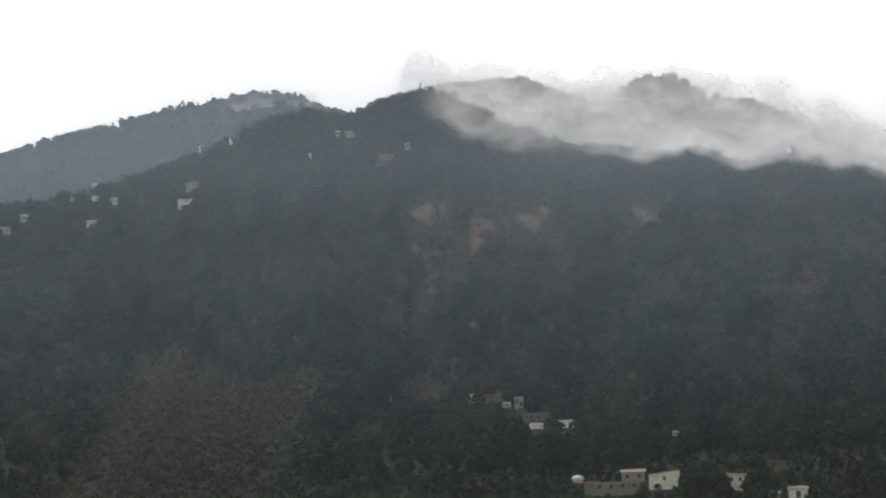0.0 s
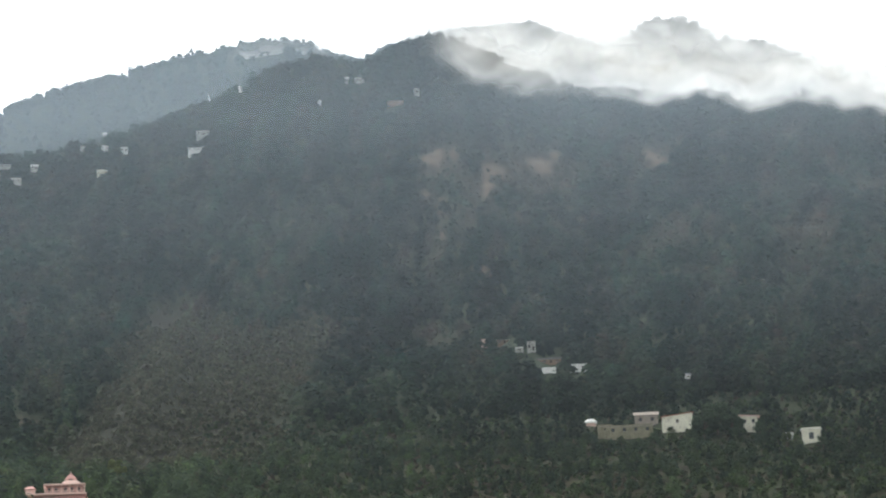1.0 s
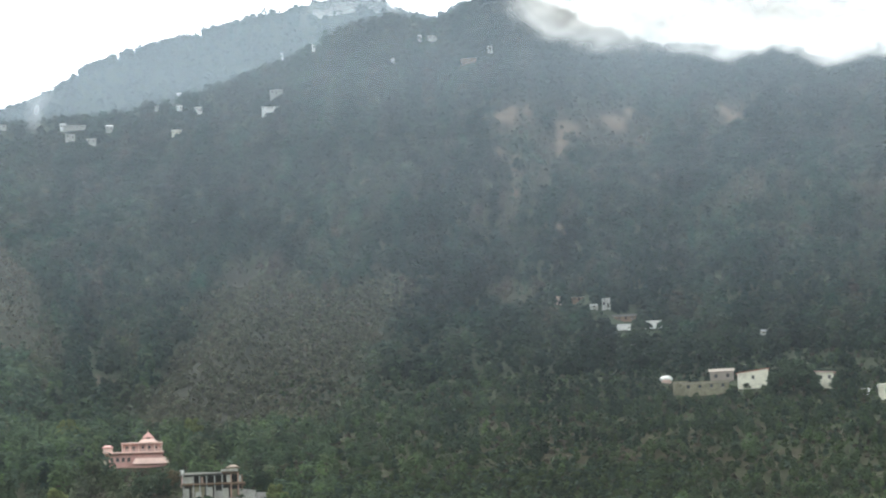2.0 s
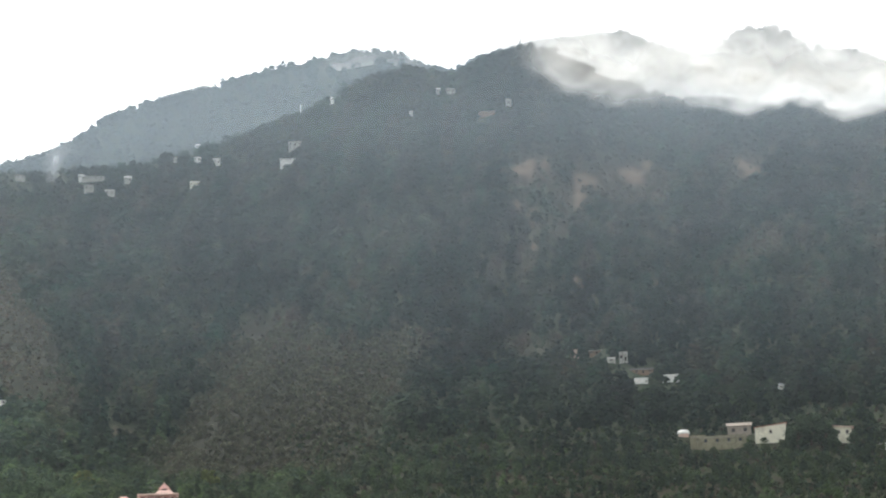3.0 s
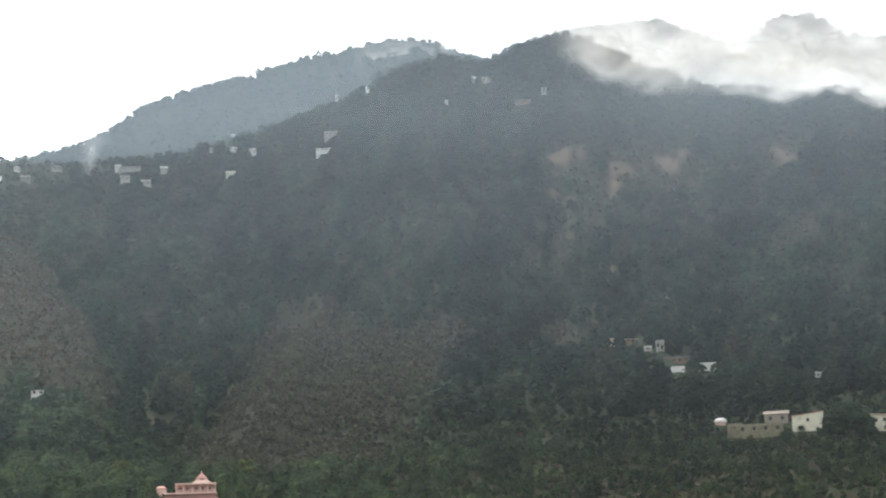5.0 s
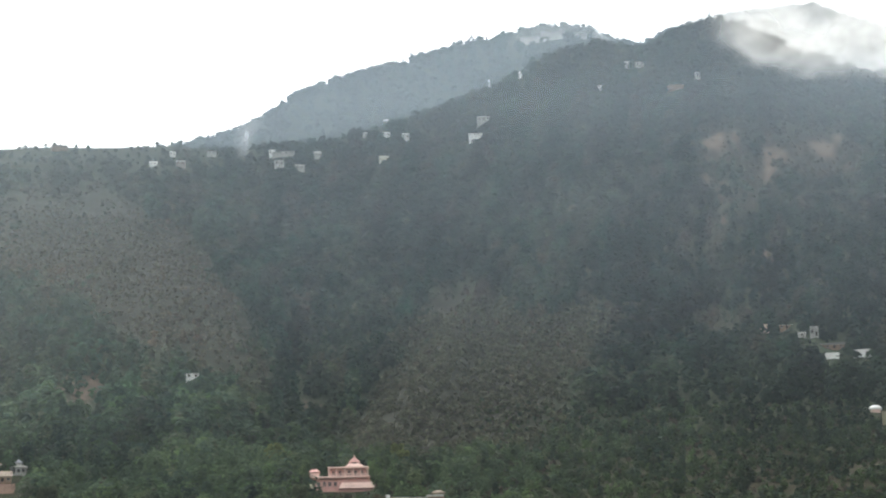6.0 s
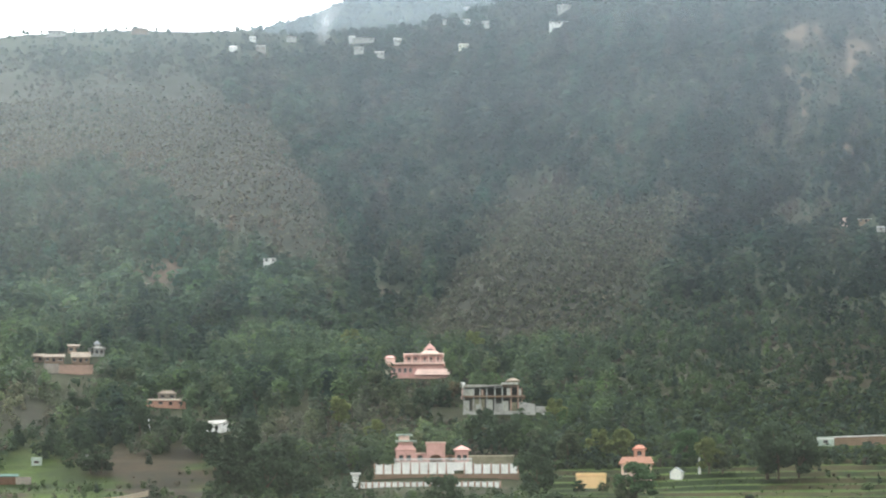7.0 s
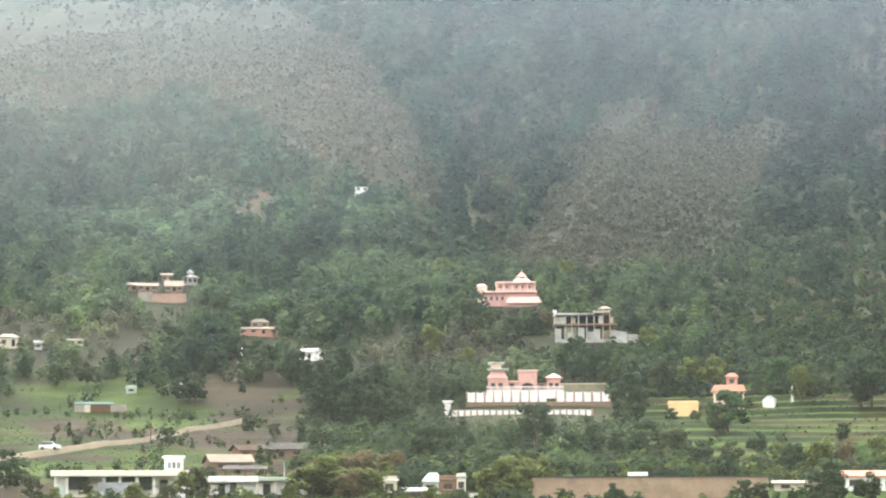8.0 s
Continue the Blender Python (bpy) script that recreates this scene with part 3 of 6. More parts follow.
def window(parent, x, z, w, h, y, frame_=None, sill=True):
    """A window in a wall that faces -y: a frame round a dark pane, with a sill."""
    bm = bmesh.new()
    t = 0.09
    for b in ((x - w / 2 - t, x + w / 2 + t, z + h, z + h + t), (x - w / 2 - t, x + w / 2 + t, z - t, z),
              (x - w / 2 - t, x - w / 2, z, z + h), (x + w / 2, x + w / 2 + t, z, z + h), (x - 0.03, x + 0.03, z, z + h)):
        box(b[0], b[1], y - 0.09, y - 0.003, b[2], b[3], bm=bm)
    ob = part("window", bm, frame_ or M["wood"], parent)
    part("pane", box(x - w / 2, x + w / 2, y - 0.03, y - 0.004, z, z + h), M["glass"], ob, "dark window glass")
    if sill:
        part("sill", box(x - w / 2 - 0.15, x + w / 2 + 0.15, y - 0.22, y - 0.1, z - 0.2, z - 0.1), M["grey"], ob)
    return ob


def door(parent, x, z, w, h, y, material_=None):
    bm = box(x - w / 2, x + w / 2, y - 0.05, y - 0.004, z, z + h)
    for k in range(2):
        box(x - w / 2 + 0.1, x + w / 2 - 0.1, y - 0.075, y - 0.051, z + 0.15 + k * h * 0.5, z + h * 0.42 + k * h * 0.5, bm=bm)
    return part("door", bm, material_ or M["wood"], parent)


def parapet(parent, x0, x1, y0, y1, z, h, material_, t=0.15):
    bm = bmesh.new()
    for b in ((x0, x1, y0, y0 + t), (x0, x1, y1 - t, y1), (x0, x0 + t, y0 + t, y1 - t), (x1 - t, x1, y0 + t, y1 - t)):
        box(*b, z, z + h, bm=bm)
    return part("parapet", bm, material_, parent)


def tank(parent, x, y, z, rad=0.55, h=1.1, material_=None):
    bm = post(x, y, z, z + h, rad, 12)
    post(x, y, z + h, z + h + 0.22, rad, 12, rad * 0.35, bm)
    return part("water_tank", bm, material_ or M["black"], parent, "black plastic water tank")


def at_base(name, a, e, label, category, wide=8.0, group="", turn=0.0, lift=0.0, r=None, clear=30, level=False):
    """An Empty on the ground where the line of sight at heading a and angle e meets it, its -y side to the valley; with r, at that distance and angle."""
    base = None if r is None or level else EYE[2] + r * math.tan(radians(e))
    r = r or meet(a, e)
    x, y = spot(a, r)
    ob = new(name)
    ob.matrix_world = pose(float(x), float(y), (float(height(a, r)) if base is None else base) + lift, 0, 0, -a + turn)
    CLEAR.append((a, r - clear, r + 8, math.degrees(wide / 2 / r) + 0.03))
    return tagged(ob, label, category, group)


# ---- the pink terraced house on its knoll ----
def pink_house():
    ob = at_base("pink_house", -4.55, 4.72, "salmon-pink three-tiered villa with pale eaves and a turret, above trees", "house", 22, clear=42)
    part("plinth", box(-9.4, 9.2, -4.5, 5, -5, 0), M["pink"], ob)
    low = part("ground_storey", box(-0.9, 9.0, -4.6, 4.5, 0, 2.6, 0.04), M["pink"], ob)
    part("awning", skirt(-0.9, 9.0, -4.6, 4.5, 0.2, 2.1, 1.0), M["pink_pale"], ob, "sloping pale pink awning")
    mid = part("middle_storey", box(-9.4, 7.8, -3.6, 4.4, 0.01, 3.7, 0.04), M["pink"], ob)
    part("eave", box(-10.6, 8.3, -4.9, 5.0, 3.7, 4.25, 0.12), M["pink_pale"], ob, "pale pink projecting slab")
    up = part("upper_storey", box(-4.7, 7.2, -2.9, 4.2, 4.25, 6.75, 0.04), M["pink"], ob)
    part("eave", box(-5.4, 8.0, -4.3, 4.8, 6.75, 7.3, 0.12), M["pink_pale"], ob, "pale pink projecting slab")
    tur = part("turret", box(1.6, 5.1, -1.4, 2.0, 7.3, 9.1, 0.04), M["pink"], ob)
    part("turret_awning", skirt(1.6, 5.1, -1.4, 2.0, 7.5, 8.6, 1.35), M["pink_pale"], tur)
    part("turret_roof", hip(1.5, 5.2, -1.6, 2.2, 9.1, 11.0), M["pink"], tur)
    part("finial", post(3.35, 0.3, 10.9, 11.8, 0.14, 8, 0.02), M["pink_pale"], tur)
    for x in (-8.4, -6.6, -4.8, -3.0):
        window(mid, x, 1.2, 0.9, 1.3, -3.6, M["pink"])
    for x in (-3.6, -1.4, 1.6, 3.6, 5.8):
        window(up, x, 4.9, 0.8, 1.2, -2.9, M["pink"])
    window(tur, 3.35, 8.62, 1.4, 0.4, -1.4, M["pink"], False)
    for x in (-5.0, -2.6, 0.2, 2.9, 5.3, 7.6):
        part("pillar", post(x, -4.0, 4.25, 6.75, 0.17), M["pink_pale"], ob)
    bm = bmesh.new()
    for i in range(28):
        box(-5.1 + i * 0.46, -4.98 + i * 0.46, -4.55, -4.43, 4.25, 4.95, bm=bm)
    box(-5.2, 7.9, -4.58, -4.40, 4.95, 5.1, bm=bm)
    part("balustrade", bm, M["pink_pale"], ob, "pale pink balcony railing")
    wing = part("side_wing", box(-11.2, -8.2, -3.4, 1.5, 4.25, 5.9, 0.04), M["pink_pale"], ob)
    part("wing_roof", hip(-11.6, -7.9, -3.8, 1.9, 5.95, 6.9, 0.4), M["pink"], wing)
    part("side_ramp", solid([(-12.3, -5.2, -0.6), (-9.6, -5.2, -0.6), (-9.6, -3.7, -0.6), (-12.3, -3.7, -0.6)],
                            [(-12.3, -5.2, 2.3), (-9.6, -5.2, 1.0), (-9.6, -3.7, 1.0), (-12.3, -3.7, 2.3)]), M["cream"], ob, "cream retaining ramp")


pink_house()


# ---- the unfinished grey house beside it ----
def grey_house():
    ob = at_base("unfinished_house", -2.87, 3.93, "unfinished two-storey concrete house with open bays and part-built walls", "house", 36, clear=34)
    part("plinth", box(-9.1, 9.1, -4.2, 4, -4, 0), M["grey"], ob)
    part("floor_slab", box(-9.3, 9.4, -5.0, 4.4, 4.0, 4.55, 0.05), M["mud"], ob, "brown-stained concrete floor slab")
    part("roof_slab", box(-8.9, 2.4, -5.0, 4.4, 7.2, 7.65, 0.05), M["grey"], ob, "grey roof slab, its edge paler at one end")
    part("roof_edge", box(-8.8, -2.2, -5.12, -5.003, 7.1, 7.75, 0.02), M["dull"], ob, "pale plastered slab edge")
    for k, z in enumerate((0.0, 4.55)):
        top = (4.0, 7.2)[k]
        for x in (-8.8, -5.9, -4.0, -2.0, 0.4, 2.6, 5.2, 7.3):
            part("column", box(x - 0.2, x + 0.2, -4.6, -4.2, z, top), M["grey"] if x < 3 else M["rose"], ob)
        # back walls coloured near black to stand for the bays' shade
        part("back_wall", box(-8.8, 8.6, 0.5, 0.8, z, top), M["dark"] if k else M["slate"], ob, "unplastered back wall, darkened for the shade in the bays")
        part("side_wall", box(8.3, 8.6, -4.4, 0.5, z, top - 0.3 * k), M["mud"], ob)
    for x0, x1, z0, z1, mt in ((-8.6, -5.7, 4.55, 6.6, "dull"), (-3.6, -3.0, 4.55, 6.4, "rose"), (3.9, 5.0, 4.55, 6.8, "dull"), (7.1, 8.2, 4.55, 6.5, "dull"),
                               (-8.6, -7.2, 0, 3.1, "dull"), (-6.4, -2.6, 0, 3.6, "ruin"), (-5.4, -3.6, 0, 2.0, "dull"), (-1.9, -0.3, 0, 3.4, "dull"), (0.6, 2.4, 0, 2.2, "grey"), (2.7, 4.4, 0, 2.9, "dull"), (4.9, 6.9, 0, 2.5, "ruin")):
        part("infill_wall", box(x0, x1, -4.15 if mt == "dull" else -4.05, -3.85, z0, z1, 0.03), M[mt], ob)
    head = part("stair_room", box(2.5, 7.6, -4.6, 1.5, 7.2, 7.7), M["mud"], ob)
    part("stair_roof", box(2.3, 7.4, -5.2, 2.0, 7.7, 8.35, 0.05), M["dull"], head, "pale thick roof slab")
    part("hut_wall", box(4.2, 7.0, -2.5, 1.0, 8.35, 9.0), M["ruin"], head)
    part("hut_roof", hip(3.7, 8.0, -3.0, 1.6, 9.1, 10.0, 0.3), M["sandy"], head)
    part("low_wall", solid([(7.6, -4.9, -2), (12.4, -5.0, -2), (12.4, -4.5, -2), (7.6, -4.4, -2)],
                           [(7.6, -4.9, 2.6), (12.4, -5.0, 1.9), (12.4, -4.5, 1.9), (7.6, -4.4, 2.6)]), M["grey"], ob, "pale weathered garden wall")
    part("low_wall", solid([(12.5, -4.7, -2), (17.8, -4.9, -2), (17.8, -4.4, -2), (12.5, -4.2, -2)],
                           [(12.5, -4.7, 1.3), (17.8, -4.9, 1.1), (17.8, -4.4, 1.1), (12.5, -4.2, 1.3)]), M["grey"], ob, "pale weathered garden wall")
    tower = at_base("water_tower", -3.58, 4.2, "slim pinkish water tower with a pale round tank", "tower", 3, clear=20)
    part("shaft", post(0, 0, -1, 3.4, 0.55, 8, 0.4), M["pink_pale"], tower)
    part("tank", post(0, 0, 3.4, 5.2, 0.8, 12, 0.75), M["white"], tower)


grey_house()


# ---- the pink pavilion house with its white fences ----
def pavilion():
    ob = at_base("pavilion_house", -4.28, 2.78, "pink single-storey pavilion with tower and arched porch", "house", 20, r=648, clear=30)
    part("plinth", box(-9.6, 10.2, -4.2, 5, -3.0, 0), M["white"], ob)
    tw = part("tower", box(-9.3, -4.2, -3.6, 1.2, 0, 3.6, 0.04), M["pink"], ob)
    part("tower_awning", skirt(-8.6, -5.0, -2.9, 0.6, 3.2, 4.5, 1.0), M["pink"], tw, "sloping pink awning")
    part("tower_upper", box(-8.6, -5.0, -2.9, 0.6, 4.5, 5.3, 0.04), M["pink"], tw)
    part("tower_slab", box(-9.4, -3.9, -3.7, 1.3, 5.3, 5.65, 0.05), M["green"], tw)
    part("tower_upper", box(-8.5, -5.8, -2.4, 0.0, 5.65, 6.9, 0.04), M["pink_pale"], tw)
    part("tower_slab", box(-9.3, -5.0, -3.2, 0.8, 6.9, 7.3, 0.05), M["green"], tw)
    window(tw, -7.9, 0.6, 1.0, 1.2, -3.6)
    window(tw, -6.0, 0.6, 1.0, 1.2, -3.6)
    lk = part("link_wing", box(-4.6, -1.5, -2.4, 3.2, 0, 2.3, 0.04), M["pink"], ob)
    window(lk, -3.1, 0.7, 1.1, 1.1, -2.4)
    part("link_eave", box(-4.5, -1.6, -3.0, 3.4, 2.3, 2.55), M["pink_pale"], ob)
    # the porch: a portal with a round arch
    bm = bmesh.new()
    steps = 14
    for i in range(steps):
        t0, t1 = math.pi * i / steps, math.pi * (i + 1) / steps
        p = [(0.95 - 1.65 * math.cos(t), 0.7 + 1.25 * math.sin(t)) for t in (t0, t1)]
        q = [(-1.45 + 4.8 * k, 4.9) for k in (i / steps, (i + 1) / steps)]
        solid([(p[0][0], -4.0, p[0][1]), (p[1][0], -4.0, p[1][1]), (q[1][0], -4.0, q[1][1]), (q[0][0], -4.0, q[0][1])],
              [(p[0][0], -3.6, p[0][1]), (p[1][0], -3.6, p[1][1]), (q[1][0], -3.6, q[1][1]), (q[0][0], -3.6, q[0][1])], bm)
    box(-1.45, -0.7, -4.0, -3.6, 0, 0.7, bm=bm)
    box(2.6, 3.35, -4.0, -3.6, 0, 0.7, bm=bm)
    box(-1.45, -0.72, -3.99, -3.61, 0.7, 4.9, bm=bm)
    box(2.62, 3.35, -3.99, -3.61, 0.7, 4.9, bm=bm)
    part("arched_porch", bm, M["pink"], ob, "pink portal with a round arch")
    # the hall's dark colour stands in for the shade inside the arch
    part("hall", box(-1.4, 3.3, -2.2, 4.0, 0, 4.6), M["wood"], ob, "hall behind the arch, coloured dark brown for its shade")
    part("cornice", box(-1.7, 3.6, -4.3, 4.2, 4.9, 5.2, 0.06), M["pink_pale"], ob)
    li = part("side_wing", box(3.4, 5.9, -2.6, 3.0, 0, 1.9), M["brick"], ob)
    window(li, 4.6, 0.5, 0.9, 1.0, -2.6)
    rt = part("corner_pavilion", box(5.9, 9.3, -3.6, 0.8, 0, 3.1, 0.04), M["pink"], ob)
    part("pavilion_roof", hip(5.4, 9.9, -4.1, 1.3, 3.2, 4.5), M["pink"], rt)
    window(rt, 6.9, 0.6, 0.9, 1.2, -3.6)
    window(rt, 8.4, 0.6, 0.9, 1.2, -3.6)
    bm = bmesh.new()
    box(-9.6, 10.2, -4.6, -4.45, 0.75, 0.95, bm=bm)
    for i in range(34):
        box(-9.55 + i * 0.59, -9.4 + i * 0.59, -4.58, -4.46, -0.2, 0.75, bm=bm)
    part("railing", bm, M["white"], ob, "white baluster railing")
    bw = at_base("boundary_wall", -2.95, 2.86, "mossy boundary wall with pale coping beside the pavilion", "wall", 12, r=655)
    part("wall", box(-6, 6, 0, 0.4, -3, 0.8, 0.03), M["ruin"], bw)
    part("coping", box(-6.1, 6.1, -0.1, 0.5, 0.8, 1.0), M["cream"], bw)


pavilion()


def fence(name, a, e, x0, x1, tall, pitch, label, r, gap=None, deep=52):
    """A wall fence: square posts with caps, and panels with a shallow scallop between them, one object each."""
    ob = at_base(name, a, e, label, "fence", x1 - x0, "white fences", r=r, clear=deep)
    part("footing", box(x0 - 0.3, x1 + 0.3, -0.1, 0.35, -3.2, 0.15), M["mud"], ob, "earth-stained masonry footing")
    n = int((x1 - x0) / pitch)
    w = pitch - 0.5
    edge = [(0.0, 0.15), (w, 0.15)] + [(w * (1 - i / 6), tall * (1 - 0.1 * math.sin(math.pi * i / 6))) for i in range(7)]
    bm = solid([(x, 0.2, z) for x, z in edge], [(x, 0.08, z) for x, z in edge])
    first = part("fence_panel", bm, M["white"], ob)
    first_p = part("fence_post", box(-0.17, 0.17, -0.04, 0.3, 0.15, tall * 1.06, 0.03), M["rose"], ob)
    used = False
    for i in range(n + 1):
        x = x0 + i * pitch
        if gap and gap[0] < x < gap[1]:
            continue
        p = first_p if not used else new("fence_post", first_p.data)
        p.parent, p.location = ob, (x, 0, 0)
        if i < n:
            q = first if not used else new("fence_panel", first.data)
            q.parent, q.location = ob, (x + 0.25, 0, 0)
        used = True
    return ob


fence("fence", -3.92, 2.52, -18.4, 17.6, 2.7, 2.25, "white scalloped wall fence above a stone terrace", 632, gap=(0.2, 2.9))
low_fence = fence("fence", -4.2, 2.2, -20.0, 17.0, 1.7, 1.55, "long low white wall fence at the garden's foot", 612, deep=112)
gate = at_base("gate_pillar", -6.02, 2.2, "whitewashed gate pillar with a wide flat cap", "pillar", 3, r=611)
part("shaft", box(-0.75, 0.75, -0.7, 0.7, -2, 3.4, 0.05), M["white"], gate)
part("cap", box(-1.25, 1.25, -1.2, 1.2, 3.4, 3.9, 0.08), M["white"], gate)


# ---- village houses ----
def village_house(name, a, e, w, d, h, walls, label, roof="flat", roof_mat="grey", storeys=1, windows=3, turn=0.0, lift=0.0, over=0.45,
                  rise=1.4, r=None, with_tank=False, has_door=True, frame_="wood", group="", category="house", base=2.5, clear=24, pane=None):
    ob = at_base(name, a, e, label, category, w, group, turn, lift, r, clear)
    wl = part("wall", box(-w / 2, w / 2, -d / 2, d / 2, -base, h * storeys, 0.04), M[walls], ob)
    for s in range(storeys):
        z = s * h
        for i in range(windows):
            x = -w / 2 + w * (i + 0.5) / windows
            if has_door and s == 0 and i == windows // 2:
                door(wl, x, z + 0.05, 1.0, min(2.05, h - 0.4), -d / 2, M["dark"])
            else:
                window(wl, x, z + (pane[2] if pane else h * 0.36), pane[0] if pane else min(1.1, w / windows * 0.5), pane[1] if pane else h * 0.36, -d / 2, M[frame_])
        if s < storeys - 1:
            part("floor_band", box(-w / 2 - 0.3, w / 2 + 0.3, -d / 2 - 0.5, d / 2 + 0.1, z + h - 0.12, z + h + 0.08), M[roof_mat], ob)
    H = h * storeys
    if roof == "slant":
        s = [(-w / 2, -d / 2), (w / 2, -d / 2), (w / 2, d / 2), (-w / 2, d / 2)]
        up = lambda x: H + 0.004 + (rise * (x / w + 0.5) if rise > 0 else -rise * (0.5 - x / w))
        part("gable_wall", solid([(x, y, H + 0.003) for x, y in s], [(x, y, up(x)) for x, y in s]), M[walls], ob)
        o = 1 + 2 * over / w
        part("roof", solid([(x * o, y * o, up(x * o) + 0.02) for x, y in s], [(x * o, y * o, up(x * o) + 0.3) for x, y in s]), M[roof_mat], ob)
    elif roof == "flat":
        part("roof", box(-w / 2 - over, w / 2 + over, -d / 2 - over, d / 2 + over, H, H + 0.28, 0.04), M[roof_mat], ob)
        parapet(ob, -w / 2, w / 2, -d / 2, d / 2, H + 0.28, 0.45, M[walls])
    elif roof == "gable":
        part("roof", gable(-w / 2 - over, w / 2 + over, -d / 2 - over, d / 2 + over, H - 0.05, H + rise), M[roof_mat], ob)
        gb = solid([(-w / 2, -d / 2, H - 0.02), (w / 2, -d / 2, H - 0.02), (w / 2, d / 2, H - 0.02), (-w / 2, d / 2, H - 0.02)],
                   [(-w / 2, -0.1, H + rise * 0.86), (w / 2, -0.1, H + rise * 0.86), (w / 2, 0.1, H + rise * 0.86), (-w / 2, 0.1, H + rise * 0.86)])
        part("gable_wall", gb, M[walls], ob)
    elif roof == "hip":
        part("roof", hip(-w / 2 - over, w / 2 + over, -d / 2 - over, d / 2 + over, H + 0.12, H + rise, 0.45), M[roof_mat], ob)
    else:
        part("roof", shed(-w / 2 - over, w / 2 + over, -d / 2 - over, d / 2 + over, H - 0.05 + (rise if roof == "shed_front" else 0), H - 0.05 + (0 if roof == "shed_front" else rise)), M[roof_mat], ob)
        bm = solid([(-w / 2, -d / 2, H - 0.05), (w / 2, -d / 2, H - 0.05), (w / 2, d / 2, H - 0.05), (-w / 2, d / 2, H - 0.05)],
                   [(-w / 2, -d / 2, H - 0.03 + (rise * .93 if roof == "shed_front" else 0.03)), (w / 2, -d / 2, H - 0.03 + (rise * .93 if roof == "shed_front" else 0.03)),
                    (w / 2, d / 2, H - 0.03 + (0.03 if roof == "shed_front" else rise * .93)), (-w / 2, d / 2, H - 0.03 + (0.03 if roof == "shed_front" else rise * .93))])
        part("upper_wall", bm, M[walls], ob)
    if with_tank:
        tank(ob, w * 0.25, 0, H + 0.28)
    return ob


# beside the terraces
yh = village_house("yellow_house", -0.67, 2.26, 7.4, 6, 1.8, "yellow", "pale yellow flat-roofed house among bushes", "flat", "yellow", windows=0, over=0.2, clear=30)
oh = village_house("orange_house", 0.36, 2.42, 7.6, 6.5, 3.1, "pink_pale", "pale pink house with orange sloping roof and roof room", "flat", "pink_pale", windows=3, over=0.3, clear=24)
part("awning", skirt(-3.6, 3.6, -3.0, 3.0, 3.3, 5.0, 0.9), M["orange"], oh, "sloping terracotta-orange awning roof")
rr = part("roof_room", box(-0.6, 2.2, -2.2, 1.4, 5.0, 7.0, 0.03), M["orange"], oh, "orange roof room")
part("room_roof", hip(-1.0, 2.6, -2.6, 1.8, 7.05, 8.1, 0.3), M["rust"], rr)
window(rr, 0.8, 5.5, 1.0, 0.9, -2.2)
village_house("white_shed", 1.27, 2.4, 2.2, 3.0, 1.2, "white", "small whitewashed shed with a pitched roof", "gable", "tin", windows=0, has_door=False, rise=1.2, turn=75, over=0.15, clear=30)
mast = at_base("white_post", 1.78, 2.45, "white painted stone marker post among bushes", "post", 2, clear=20)
part("shaft", post(0, 0, -0.5, 3.4, 0.35, 8, 0.2), M["white"], mast)
part("tip", post(0, 0, 3.4, 4.3, 0.2, 8, 0.03), M["white"], mast)

# ---- the near row at the foot of the slope ----
def veranda_house():
    ob = at_base("veranda_house", -13.4, 0.45, "long white flat-roofed house with a pale green veranda roof", "house", 19.5, r=362, clear=14)
    part("plinth", box(-9.6, 9.6, -4.2, 4.2, -3, 0.05), M["cream"], ob)
    back = part("wall", box(-9.2, 9.2, -0.9, 4.0, 0.05, 2.9), M["white"], ob)
    part("roof", box(-9.8, 9.9, -4.6, 4.4, 2.9, 3.2, 0.05), M["green"], ob, "pale green concrete roof slab")
    part("fascia", box(-9.85, 9.95, -4.72, -4.6, 2.62, 3.42, 0.03), M["ivory"], ob, "white fascia board")
    for x in (-9.2, -7.6, -2.4, -0.2, 2.2, 4.6, 7.6, 9.2):
        part("column", box(x - 0.12, x + 0.12, -4.25, -4.0, 0.05, 2.9), M["white"], ob)
    for x, w in ((-6.0, 2.6), (-1.3, 1.6), (1.0, 1.7), (3.4, 1.7)):
        window(back, x, 0.9, w, 1.6, -0.9, M["dark"])
    door(back, 6.0, 0.05, 1.2, 2.1, -0.9, M["dark"])
    part("railing_panel", box(-3.3, 2.6, -4.42, -4.3, 0.4, 1.75), M["tin"], ob, "pale blue-grey sheet railing")
    part("railing_panel", box(-9.0, -7.7, -4.25, -4.15, 0.05, 1.2), M["green"], ob)
    rm = part("roof_room", box(6.1, 8.7, -2.2, 0.8, 3.21, 5.2), M["white"], ob)
    part("room_roof", box(5.8, 9.0, -2.6, 1.1, 5.2, 5.55, 0.04), M["white"], rm)
    for x in (6.75, 7.4, 8.05):
        window(rm, x, 3.75, 0.42, 0.85, -2.2, M["white"], False)
    part("side_wall", box(7.4, 10.2, -6.2, -5.9, -2.0, 1.1), M["white"], ob)
    part("side_step", box(7.0, 10.0, -7.4, -6.4, -2.0, -0.2), M["white"], ob)


veranda_house()


